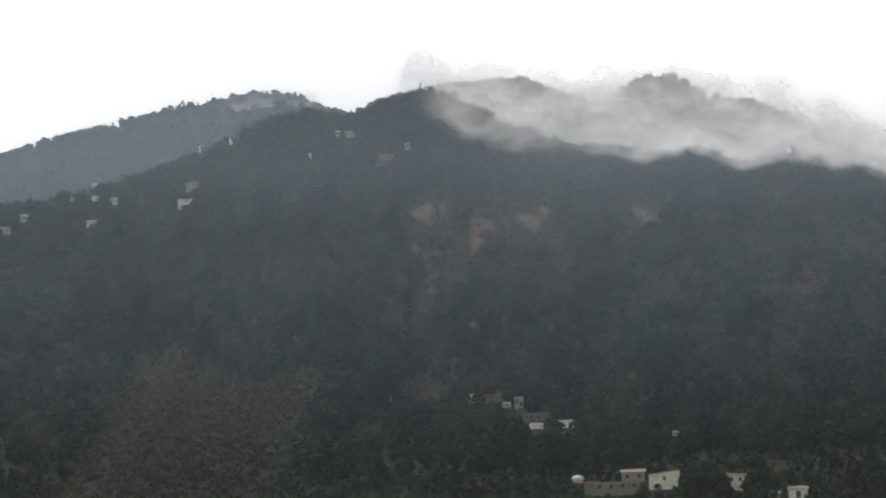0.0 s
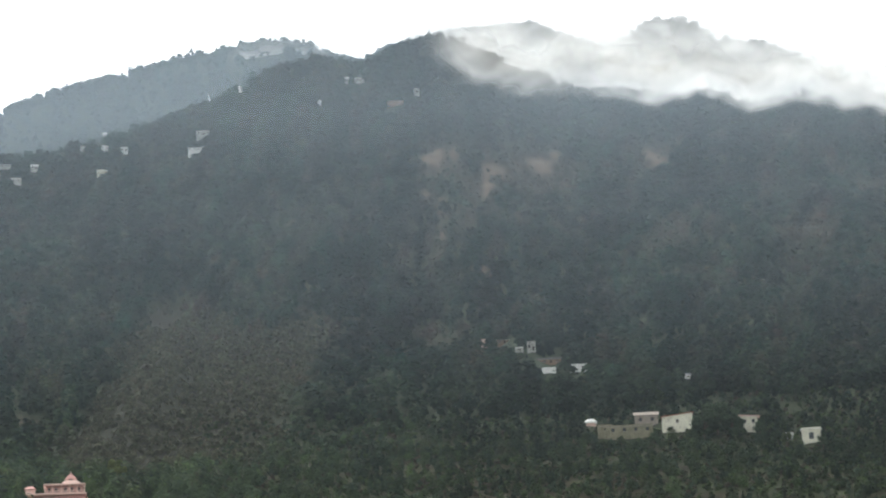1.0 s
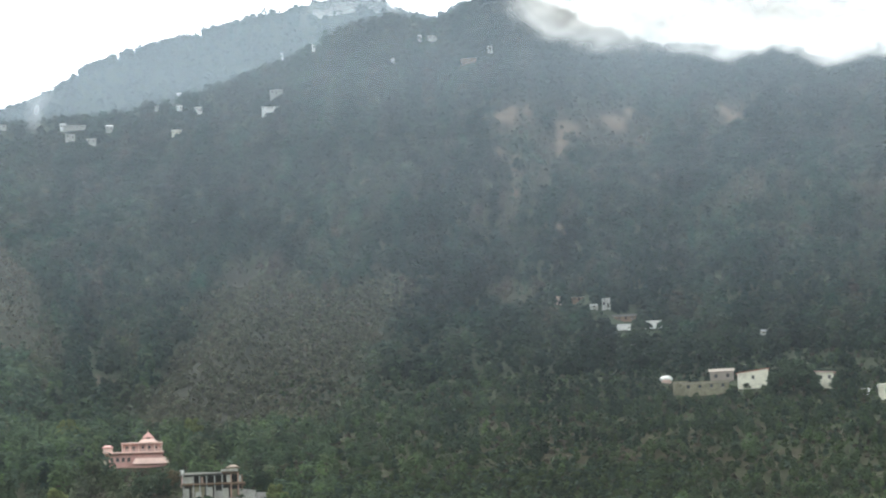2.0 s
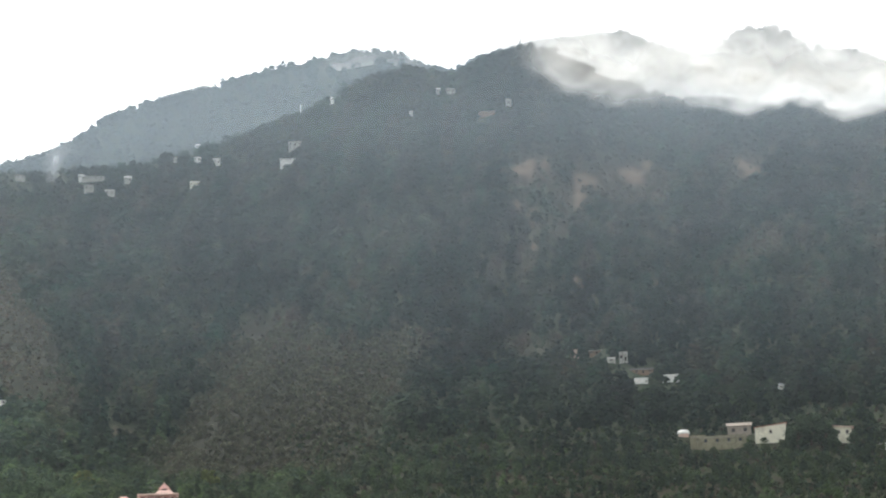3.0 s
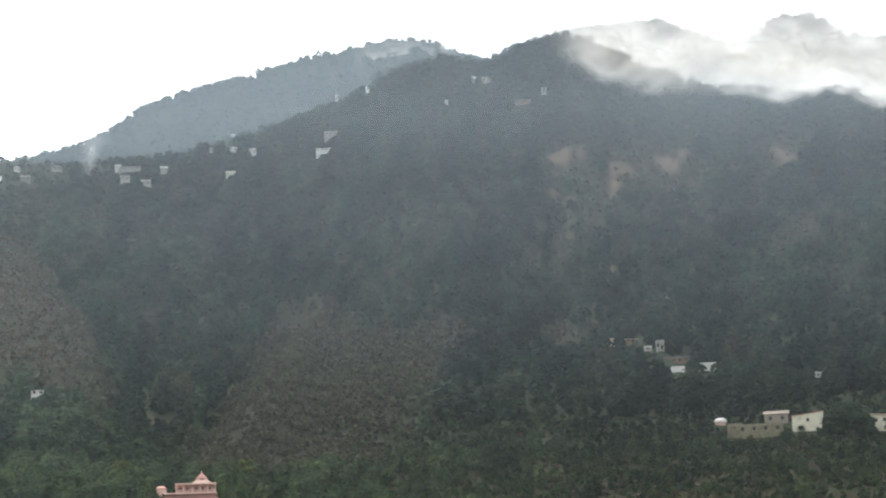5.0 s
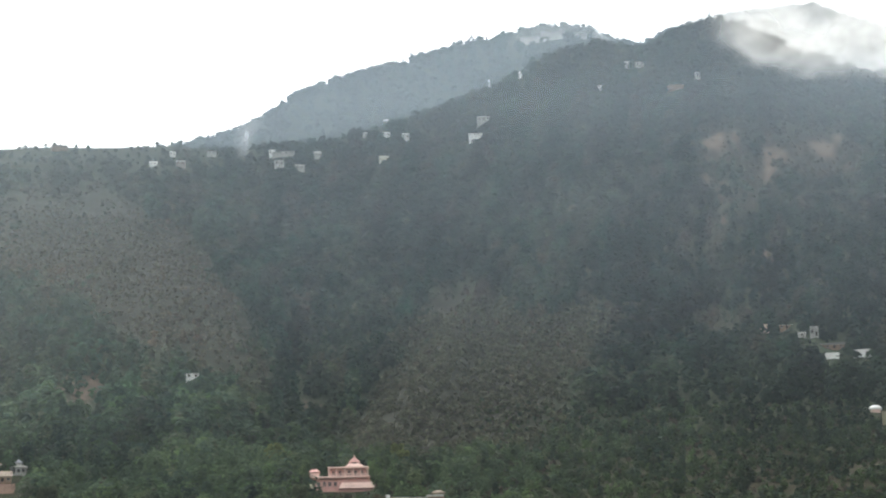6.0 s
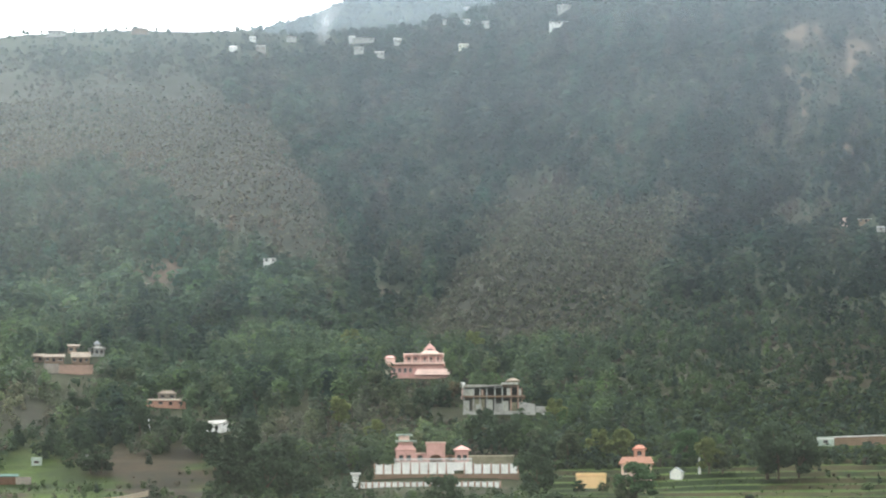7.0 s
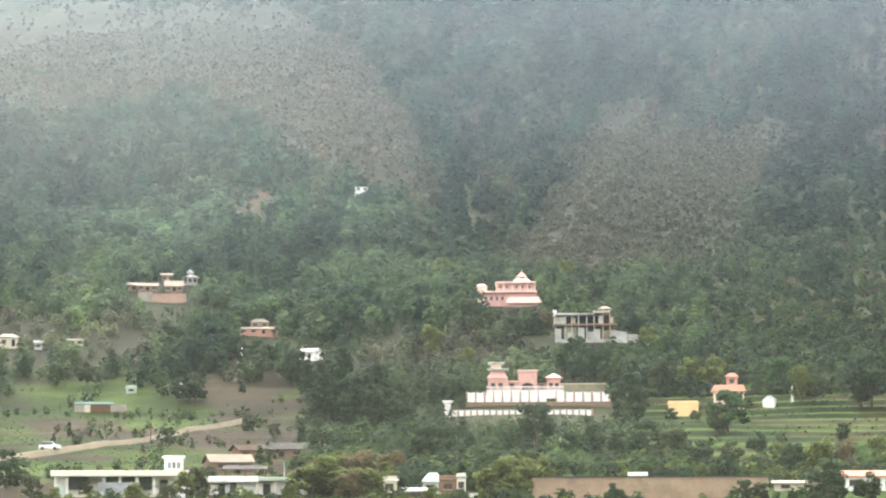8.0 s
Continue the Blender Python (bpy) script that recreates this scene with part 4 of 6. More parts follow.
def long_house():
    ob = at_base("long_house", -10.35, 0.36, "low white house with a pale green roof slab", "house", 15, r=366, clear=14)
    wl = part("wall", box(-7.0, 7.2, -2.8, 3, -2.5, 2.5, 0.04), M["white"], ob)
    part("roof", box(-7.6, 7.6, -4.0, 3.4, 2.5, 3.05, 0.06), M["green"], ob, "pale green roof slab")
    part("fascia", box(-7.6, 0.2, -4.12, -4.0, 2.35, 3.2, 0.03), M["white"], ob)
    for x, w in ((-5.0, 0.9), (1.4, 1.1)):
        door(wl, x, 0.0, w, 2.1, -2.8, M["dark"])
    for x in (-3.4, 4.6, 5.6):
        window(wl, x, 0.9, 0.8, 1.3, -2.8, M["dark"])
    for x in (-6.4, 0.1, 2.6, 6.9):
        part("column", box(x - 0.15, x + 0.15, -3.8, -3.5, -2.0, 2.5), M["cream"], ob)
    part("pipe", post(3.9, -3.2, 3.0, 5.2, 0.09), M["tin"], ob)


long_house()
village_house("mud_house", -11.0, 0.98, 7.0, 5, 1.3, "mud", "old mud-walled house with a weathered beige roof", "gable", "sandy", windows=2, rise=1.3, turn=14, clear=10)
village_house("ruined_house", -9.75, 1.28, 8.5, 4.5, 1.3, "mud", "old stone house with a dark slate gable roof", "gable", "slate", windows=3, rise=1.2, turn=-10, clear=10)
village_house("brick_house", -10.55, 1.22, 5.0, 4, 1.6, "brick", "small brick house with a dark thatched roof", "gable", "thatch", windows=2, rise=1.0, turn=22, clear=10)
tin = at_base("sheet_lean_to", -10.6, 0.78, "lean-to of weathered sheet over poles", "shed", 8, clear=8)
part("roof", shed(-3.6, 3.4, -1.6, 1.4, 1.5, 2.1), M["slate"], tin)
for x in (-3.3, 0.0, 3.1):
    part("pole", post(x, -1.4, -1, 1.55, 0.08), M["wood"], tin)
    part("pole", post(x, 1.2, -1, 2.0, 0.08), M["wood"], tin)
village_house("white_hut", -7.42, 0.48, 2.4, 2.6, 1.7, "cream", "small cream hut with a flat roof", "flat", "white", windows=1, has_door=False, over=0.2, turn=18, clear=12)
village_house("green_house", -6.36, 0.46, 2.2, 3, 1.6, "green", "small pale green house with a sloping roof", "hip", "green", windows=1, has_door=False, over=0.25, turn=-14, clear=12)
village_house("narrow_hut", -5.72, 0.45, 1.3, 3, 2.2, "ivory", "narrow white hut between bushes", "flat", "grey", windows=1, has_door=False, over=0.2, clear=12)
village_house("tin_hut", -6.75, 0.3, 3.6, 2.6, 1.2, "mud", "low hut under a pale sheet roof", "shed", "tin", windows=1, has_door=False, rise=0.5, clear=12)
village_house("brick_hut", -6.05, 0.46, 2.6, 2.6, 1.9, "brick", "small red-brown brick hut with a flat roof", "flat", "sandy", windows=1, has_door=False, over=0.15, turn=8, clear=12)
for a, e, w, h in ((-7.0, 0.36, 2.8, 0.5), (-6.36, 0.36, 2.1, 0.6), (-5.45, 0.36, 1.4, 0.5)):
    gw = at_base("garden_wall", a, e, "low pale plastered garden wall among bushes", "wall", w, "garden walls", clear=14)
    part("wall", box(-w / 2, w / 2, -0.15, 0.15, -1.2, h, 0.03), M["ivory"], gw)
    part("coping", box(-w / 2 - 0.06, w / 2 + 0.06, -0.22, 0.22, h, h + 0.12, 0.02), M["grey"], gw)
wt = at_base("water_tank", -5.33, 0.85, "white tank on a short masonry stand", "tank", 3, clear=12)
part("stand", box(-1.0, 0.9, -0.8, 0.8, -1.5, 0.5), M["grey"], wt)
part("tank", box(-0.2, 0.95, -0.7, 0.7, 0.5, 1.6, 0.06), M["white"], wt)
part("tank", box(-1.0, -0.3, -0.6, 0.6, 0.5, 1.1, 0.06), M["white"], wt)
village_house("white_house", 3.35, 0.5, 6.0, 4.5, 1.9, "white", "white house with a rusty brown sheet roof", "shed", "rust", windows=2, rise=0.9, clear=12)
village_house("low_store", 1.85, 0.5, 6.4, 3, 1.0, "cream", "low cream store with a pale sheet roof", "shed", "stone", windows=2, has_door=False, rise=0.4, clear=12)


def long_wall():
    """The brick boundary wall with piers and a dark coping; its courses are single bricks near the top."""
    ob = at_base("boundary_wall", -1.45, 0.3, "long brown masonry boundary wall with dark coping", "wall", 33, r=352, clear=6)
    part("footing", box(-16.6, 16.6, -0.4, 0.6, -4, 0.2), M["stone"], ob)
    part("wall_core", box(-16.3, 16.3, -0.12, 0.3, 0.2, 3.15), M["earth"], ob)
    part("coping", box(-16.5, 16.5, -0.3, 0.45, 3.15, 3.32, 0.03), M["slate"], ob, "dark weathered coping")
    for i in range(11):
        x = -16.2 + i * 3.24
        part("pier", box(x - 0.2, x + 0.2, -0.16, -0.121, 0.2, 3.15), M["earth"], ob)
    white = at_base("white_slab", -1.72, 0.8397, "white painted slab lying behind the wall's coping", "slab", 3, r=352.1, clear=3)
    part("slab", box(-1.4, 1.4, -0.3, 0.3, 0.0, 0.55, 0.05), M["white"], white)
    return ob


long_wall()

# ---- houses up the left flank ----
cl = dict(clear=75)
village_house("hill_hut", -13.23, 5.06, 4.2, 4, 1.5, "mud", "small earth-walled hut with a beige roof", "shed", "sandy", windows=2, rise=1.3, over=0.5, **cl)
village_house("hill_house", -12.85, 5.04, 6.6, 5, 1.5, "mud", "low earth-walled house with a dull beige roof", "shed", "sandy", windows=3, rise=1.5, over=0.5, **cl)
village_house("hill_house", -12.25, 5.02, 6.0, 6, 1.7, "mud", "earth-walled house with a broad beige roof", "shed", "sandy", windows=3, rise=2.4, over=0.4, **cl)
village_house("hill_house", -12.4, 5.25, 4.2, 4, 2.2, "earth", "upper house with a dull beige sheet roof", "shed", "sandy", windows=2, rise=1.1, has_door=False, over=0.4, **cl)
cup = at_base("cupola_house", -11.89, 5.2, "grey house topped by a white tiered cupola", "house", 6, clear=44)
part("wall", box(-2.6, 2.6, -2.2, 2.2, -3, 2.2), M["grey"], cup)
part("roof", skirt(-1.6, 1.6, -1.4, 1.4, 2.2, 3.1, 1.5), M["grey"], cup)
part("lantern", box(-1.0, 1.0, -0.9, 0.9, 3.1, 3.9), M["grey"], cup)
part("lantern_roof", hip(-1.4, 1.4, -1.3, 1.3, 4.0, 5.2), M["tin"], cup)
for x in (-1.6, 0.0, 1.6):
    window(cup, x, 0.6, 0.8, 1.0, -2.2)
rw = at_base("retaining_wall", -12.4, 4.78, "pinkish rubble retaining wall below the houses", "wall", 16, clear=75)
part("wall", box(-4.8, 6.2, -0.4, 0.5, -3, 3.0, 0.06), M["rose"], rw)
part("side_wall", box(-9.6, -4.82, -0.2, 0.6, -3, 3.4, 0.06), M["stone"], rw)
part("coping", box(-4.9, 6.3, -0.5, 0.6, 3.0, 3.2), M["mud"], rw)
village_house("beige_house", -10.33, 4.06, 12, 6, 1.4, "orange", "long low house with a pale orange front under trees", "shed", "sandy", windows=4, rise=1.0, over=0.5, **cl)
village_house("beige_annex", -10.3, 4.2, 5.5, 4, 1.7, "sandy", "beige upper block behind the low house", "hip", "sandy", windows=2, over=0.2, rise=1.2, has_door=False, **cl)
village_house("tin_house", -9.15, 3.5, 5.6, 5, 1.9, "white", "white shed with a grey sheet gable roof", "gable", "grey", windows=2, rise=1.1, turn=-35, **cl)
village_house("long_shed", 5.75, 3.12, 24, 6, 1.6, "mud", "long brown shed with a pale sheet roof", "slant", "white", windows=0, rise=0.5, over=0.6, has_door=False, **cl)
village_house("low_annex", 4.62, 3.1, 4.5, 4, 1.4, "green", "low pale annex beside the long shed", "flat", "white", windows=1, over=0.1, has_door=False, **cl)
cl = dict(clear=34)
village_house("far_shed", -7.98, 7.3, 6.5, 4, 2.4, "white", "pale sheet-roofed hut alone on the wooded slope", "shed", "tin", windows=2, has_door=False, rise=0.6, **cl)
village_house("beige_house", -15.95, 3.75, 5.5, 5, 2.6, "cream", "beige house with a wide sheet roof", "hip", "stone", windows=2, rise=1.2, **cl)
village_house("white_hut", -15.28, 3.72, 2.2, 2.4, 1.7, "white", "small white hut with a gable roof", "gable", "tin", windows=1, has_door=False, rise=0.6, **cl)
village_house("tin_hut", -14.45, 3.8, 4.4, 3, 1.5, "cream", "hut under a pale sheet roof", "shed", "stone", windows=2, has_door=False, rise=0.5, **cl)
village_house("white_hut", -12.03, 2.76, 3.4, 2.6, 1.5, "white", "open white hut with a flat roof", "flat", "white", windows=2, has_door=False, over=0.3, **cl)
village_house("green_hut", -13.2, 2.74, 2.6, 2.4, 1.2, "green", "low pale green hut in a field", "flat", "green", windows=1, has_door=False, over=0.2, **cl)
sh = at_base("field_shed", -13.95, 2.3, "long low field shed with a blue-green sheet roof", "shed", 13)
part("roof", shed(-5.5, 4.0, -1.5, 1.5, 1.7, 2.4), M["teal"], sh)
for x0, x1, mt in ((-5.6, -3.2, "stone"), (-3.1, -1.8, "cream"), (-1.7, 3.2, "wood"), (3.3, 7.0, "stone")):
    part("wall_panel", box(x0, x1, -1.4, -1.25, -1, 1.7), M[mt], sh)
part("back_wall", box(-5.5, 6.9, 1.2, 1.4, -1, 1.7), M["cream"], sh)
shrine = at_base("shrine_post", -10.72, 3.45, "slim white shrine tower with a dark cap", "shrine", 3)
part("base", box(-0.8, 0.8, -0.8, 0.8, -1, 1.6), M["white"], shrine)
part("shaft", post(0.1, 0, 1.6, 4.2, 0.4, 8, 0.25), M["white"], shrine)
part("cap", post(-0.3, 0, 4.2, 4.7, 0.6, 8, 0.3), M["black"], shrine)

# a slip of bare earth on the wooded flank, with low growth before it
slip = meet(-10.6, 6.75)
CLEAR.append((-10.5, slip - 45, slip + 14, 0.5))

# ---- hamlet on the right-hand flank ----
cl = dict(clear=75)
village_house("white_house", 9.5, 5.9, 12.0, 7, 5.3, "ivory", "tall white house under a slanting brown sheet roof", "slant", "rust", windows=1, rise=1.3, has_door=False, pane=(0.8, 1.1, 3.1), **cl)
village_house("long_barn", 8.42, 5.8, 18, 6, 4.2, "ruin", "long ruined grey-brown barn without a roof", "flat", "stone", windows=4, over=0.05, has_door=False, frame_="dark", pane=(1.0, 1.1, 2.5), **cl)
village_house("low_barn", 7.85, 5.82, 6, 5, 4.6, "ruin", "ruined grey end block of the barn", "flat", "stone", windows=1, over=0.05, has_door=False, frame_="dark", pane=(0.3, 0.5, 3.2), **cl)
village_house("slate_barn", 8.8, 6.04, 9.5, 5, 3.6, "stone", "stone barn with a grey slate roof", "shed", "stone", windows=2, has_door=False, rise=1.8, lift=0.5, **cl)
dm = at_base("domed_tank", 7.53, 6.1, "round white-domed tank on a pinkish base", "tank", 5)
part("base", post(0, 0, -3, 0.6, 2.1, 16), M["pink_pale"], dm)
bm = post(0, 0, 0.6, 1.5, 2.7, 16, 2.6)
post(0, 0, 1.5, 2.3, 2.6, 16, 1.4, bm)
part("dome", bm, M["white"], dm, "white dome")
village_house("white_house", 11.12, 5.82, 6.5, 5, 5.2, "ivory", "cream house with a wide flat roof edge", "slant", "pink_pale", windows=2, over=1.0, rise=-0.5, has_door=False, pane=(0.9, 1.1, 3.0), **cl)
village_house("pale_house", 12.5, 5.5, 7.0, 5, 3.8, "ivory", "pale green-white house with an open porch", "flat", "white", windows=1, over=0.5, storeys=1, lift=0.6, frame_="dark", pane=(1.5, 2.2, 0.4), has_door=False, **cl)
village_house("white_hut", 12.0, 5.6, 3.0, 3, 1.6, "white", "low white annex beside the pale house", "flat", "white", windows=1, has_door=False, **cl)
village_house("pink_cottage", 5.14, 8.01, 4.2, 5, 2.9, "pink_pale", "pale pink cottage with a flat roof", "flat", "cream", windows=1, has_door=False, over=0.3, **cl)
village_house("green_shed", 5.65, 8.06, 8.0, 4, 1.8, "mud", "long shed with a pale green roof edge", "shed", "green", windows=3, rise=0.5, **cl)
village_house("grey_house", 6.26, 7.86, 4.2, 5, 4.2, "grey", "grey square house beside the sheds", "flat", "grey", windows=2, over=0.1, **cl)
village_house("grey_hut", 5.98, 7.84, 4.0, 4, 1.6, "grey", "low grey hut with a pale corner", "flat", "white", windows=1, over=0.1, has_door=False, **cl)
village_house("slate_house", 6.62, 7.58, 13.0, 5, 1.5, "mud", "long low house with a brown slate roof", "gable", "slate", windows=4, rise=1.3, **cl)
village_house("white_hut", 6.64, 7.38, 6.4, 4, 1.4, "white", "low whitewashed hut in the trees", "flat", "white", windows=0, over=0.2, has_door=False, **cl)
village_house("white_house", 7.32, 7.36, 8.0, 5, 2.2, "white", "white house with dark door openings", "flat", "white", windows=2, over=0.2, frame_="dark", **cl)
village_house("white_hut", 9.8, 7.08, 2.6, 2.4, 1.6, "white", "tiny white hut alone in the forest", "gable", "tin", windows=1, has_door=False, rise=0.8, **cl)

# ---- village along the shoulder ----
cl = dict(clear=65, group="shoulder village houses")
for nm, a, e, w, h, wm, rf, rm, n, st, lb in (
        ("shoulder_house", -8.4, 12.33, 6, 4.6, "white", "flat", "white", 2, 1, "small white house on the shoulder"),
        ("shoulder_house", -8.22, 12.13, 9, 4.0, "stone", "gable", "grey", 2, 1, "grey-brown house below the white one"),
        ("shoulder_hut", -8.85, 12.12, 7, 2.6, "white", "gable", "tin", 2, 1, "hut with a pale sheet roof"),
        ("shoulder_house", -5.84, 12.33, 22, 3.4, "grey", "shed", "tin", 4, 1, "long house with a bright sheet roof"),
        ("shoulder_house", -6.1, 12.34, 6, 5.6, "white", "flat", "white", 2, 1, "white end block of the long house"),
        ("shoulder_house", -5.94, 12.1, 9, 5.0, "grey", "flat", "grey", 2, 1, "grey lower block of the long house"),
        ("shoulder_house", -5.04, 12.28, 7, 5.2, "grey", "gable", "tin", 2, 1, "tall narrow grey house"),
        ("shoulder_hut", -5.46, 12.0, 9, 3.4, "grey", "gable", "grey", 2, 1, "grey hut below the long house"),
        ("shoulder_house", -3.5, 12.15, 9, 5.6, "ivory", "flat", "white", 3, 1, "cream house with a flat roof"),
        ("shoulder_hut", -3.91, 12.77, 6, 2.2, "grey", "shed", "tin", 2, 1, "low hut with a bright sheet roof"),
        ("shoulder_house", -3.39, 13.0, 8.5, 4.4, "grey", "gable", "tin", 3, 1, "house with a bright gable roof"),
        ("shoulder_hut", -3.43, 12.73, 7, 4.0, "white", "flat", "white", 2, 1, "square white hut"),
        ("shoulder_hut", -2.98, 12.67, 7, 5.2, "white", "flat", "white", 2, 1, "square white hut with a dark door"),
        ("shoulder_hut", -2.49, 13.25, 4, 2.4, "grey", "gable", "grey", 1, 1, "grey hut half hidden by trees"),
        ("shoulder_house", -1.27, 12.67, 19, 3.0, "white", "shed", "tin", 5, 1, "long white row house"),
        ("shoulder_house", -1.15, 13.0, 13, 5.4, "grey", "hip", "grey", 3, 1, "grey house with a hipped sheet roof"),
        ("upper_hut", -0.97, 13.82, 4.5, 3.6, "white", "gable", "tin", 1, 1, "pale hut high under the ridge"),
        ("upper_hut", -0.25, 14.02, 4, 3.8, "white", "gable", "tin", 1, 1, "pale hut high under the ridge"),
        ("upper_hut", 2.22, 14.14, 5, 3.2, "grey", "gable", "tin", 1, 1, "pale hut near the notch"),
        ("upper_house", 2.54, 14.12, 9, 3.2, "grey", "gable", "grey", 2, 1, "dull grey house near the notch"),
        ("upper_house", 3.35, 13.62, 15, 2.0, "mud", "shed", "green", 4, 1, "long pale green shed among trees"),
        ("upper_hut", 3.87, 13.82, 5, 4.6, "grey", "flat", "grey", 1, 1, "small grey house among trees"),
        ("upper_hut", 1.57, 13.68, 4.5, 2.0, "grey", "flat", "grey", 1, 1, "small grey hut in the forest"),
        ("crest_house", -11.0, 12.48, 16, 3.6, "mud", "flat", "mud", 4, 1, "brownish long house on the crest"),
        ("crest_house", -12.9, 12.38, 18, 3.6, "grey", "flat", "grey", 4, 1, "pale long house on the hazy crest"),
        ("shoulder_house", -7.5, 12.35, 9, 3.4, "grey", "gable", "slate", 2, 1, "grey house among trees on the crest")):
    village_house(nm, a, e, w, 7, h * 0.68, wm, lb + ", seen far off", rf, "white" if rm == "tin" else rm, st, n, over=0.4, lift=1.8, base=7.0, **cl)


# ---- the dirt track and what stands by it ----
def dirt_track():
    """A pale track that climbs across the fields, a strip with crowned surface and rounded verges."""
    n = 90
    bm = bmesh.new()
    rows = []
    ends = [meet(a, e) for a, e in ((-16.6, 1.12), (-14.6, 1.42), (-13.1, 1.61), (-11.95, 1.87), (-10.67, 2.08))]
    for i in range(n + 1):
        a = -17.2 + 6.5 * i / n
        r = float(np.interp(a, (-16.6, -14.6, -13.1, -11.95, -10.67), ends))
        row = []
        for dr, dz in ((-2.9, -0.8), (-2.2, 0.65), (0.0, 0.75), (2.0, 0.7), (2.8, -0.4)):
            x, y = spot(a, r + dr)
            hz = max(float(height(a, r + k)) for k in (-2, 0, 2))
            row.append(bm.verts.new((float(x), float(y), hz + dz)))
        rows.append(row)
    for p, q in zip(rows, rows[1:]):
        for j in range(4):
            bm.faces.new((p[j], q[j], q[j + 1], p[j + 1]))
    me = bpy.data.meshes.new("road")
    bm.to_mesh(me)
    bm.free()
    me.materials.append(M["road"])
    tagged(new("road", me), "pale dirt track climbing across the terraced fields", "road", "", "structure")
    return ends


track = dirt_track()
rt = float(np.interp(-15.0, (-16.6, -14.6), track[:2]))
car = at_base("parked_car", -15.0, 1.4, "small white car parked on the dirt track", "car", 4, r=rt, turn=70, lift=0.75, level=True)
part("body", solid([(-0.8, -1.9, 0.3), (0.8, -1.9, 0.3), (0.8, 1.9, 0.3), (-0.8, 1.9, 0.3)], [(-0.78, -1.85, 0.95), (0.78, -1.85, 0.95), (0.78, 1.85, 0.95), (-0.78, 1.85, 0.95)]), M["white"], car)
part("cabin", solid([(-0.74, -1.0, 0.95), (0.74, -1.0, 0.95), (0.74, 1.7, 0.95), (-0.74, 1.7, 0.95)], [(-0.6, -0.45, 1.48), (0.6, -0.45, 1.48), (0.6, 1.35, 1.48), (-0.6, 1.35, 1.48)]), M["glass"], car, "dark car windows")
part("roof", box(-0.6, 0.6, -0.45, 1.35, 1.48, 1.54), M["white"], car)
for x in (-0.75, 0.75):
    for y in (-1.2, 1.2):
        w = part("wheel", post(0, 0, -0.1, 0.1, 0.31, 14), M["black"], car)
        w.location, w.rotation_euler = (x, y, 0.31), (0, radians(90), 0)
for a, e, tall in ((1.15, 0.78, 3.6), (-3.1, 3.05, 6.5), (-10.0, 1.6, 4.0), (-12.75, 1.65, 3.2), (3.0, 0.8, 4.0)):
    pl = at_base("utility_pole", a, e, "slim weathered timber utility pole", "pole", 1, "utility poles", clear=3)
    part("pole", post(0, 0, -0.6, tall, 0.12, 8, 0.08), M["bark"], pl)
    part("crossarm", box(-0.7, 0.7, -0.06, 0.06, tall - 0.5, tall - 0.38), M["wood"], pl)


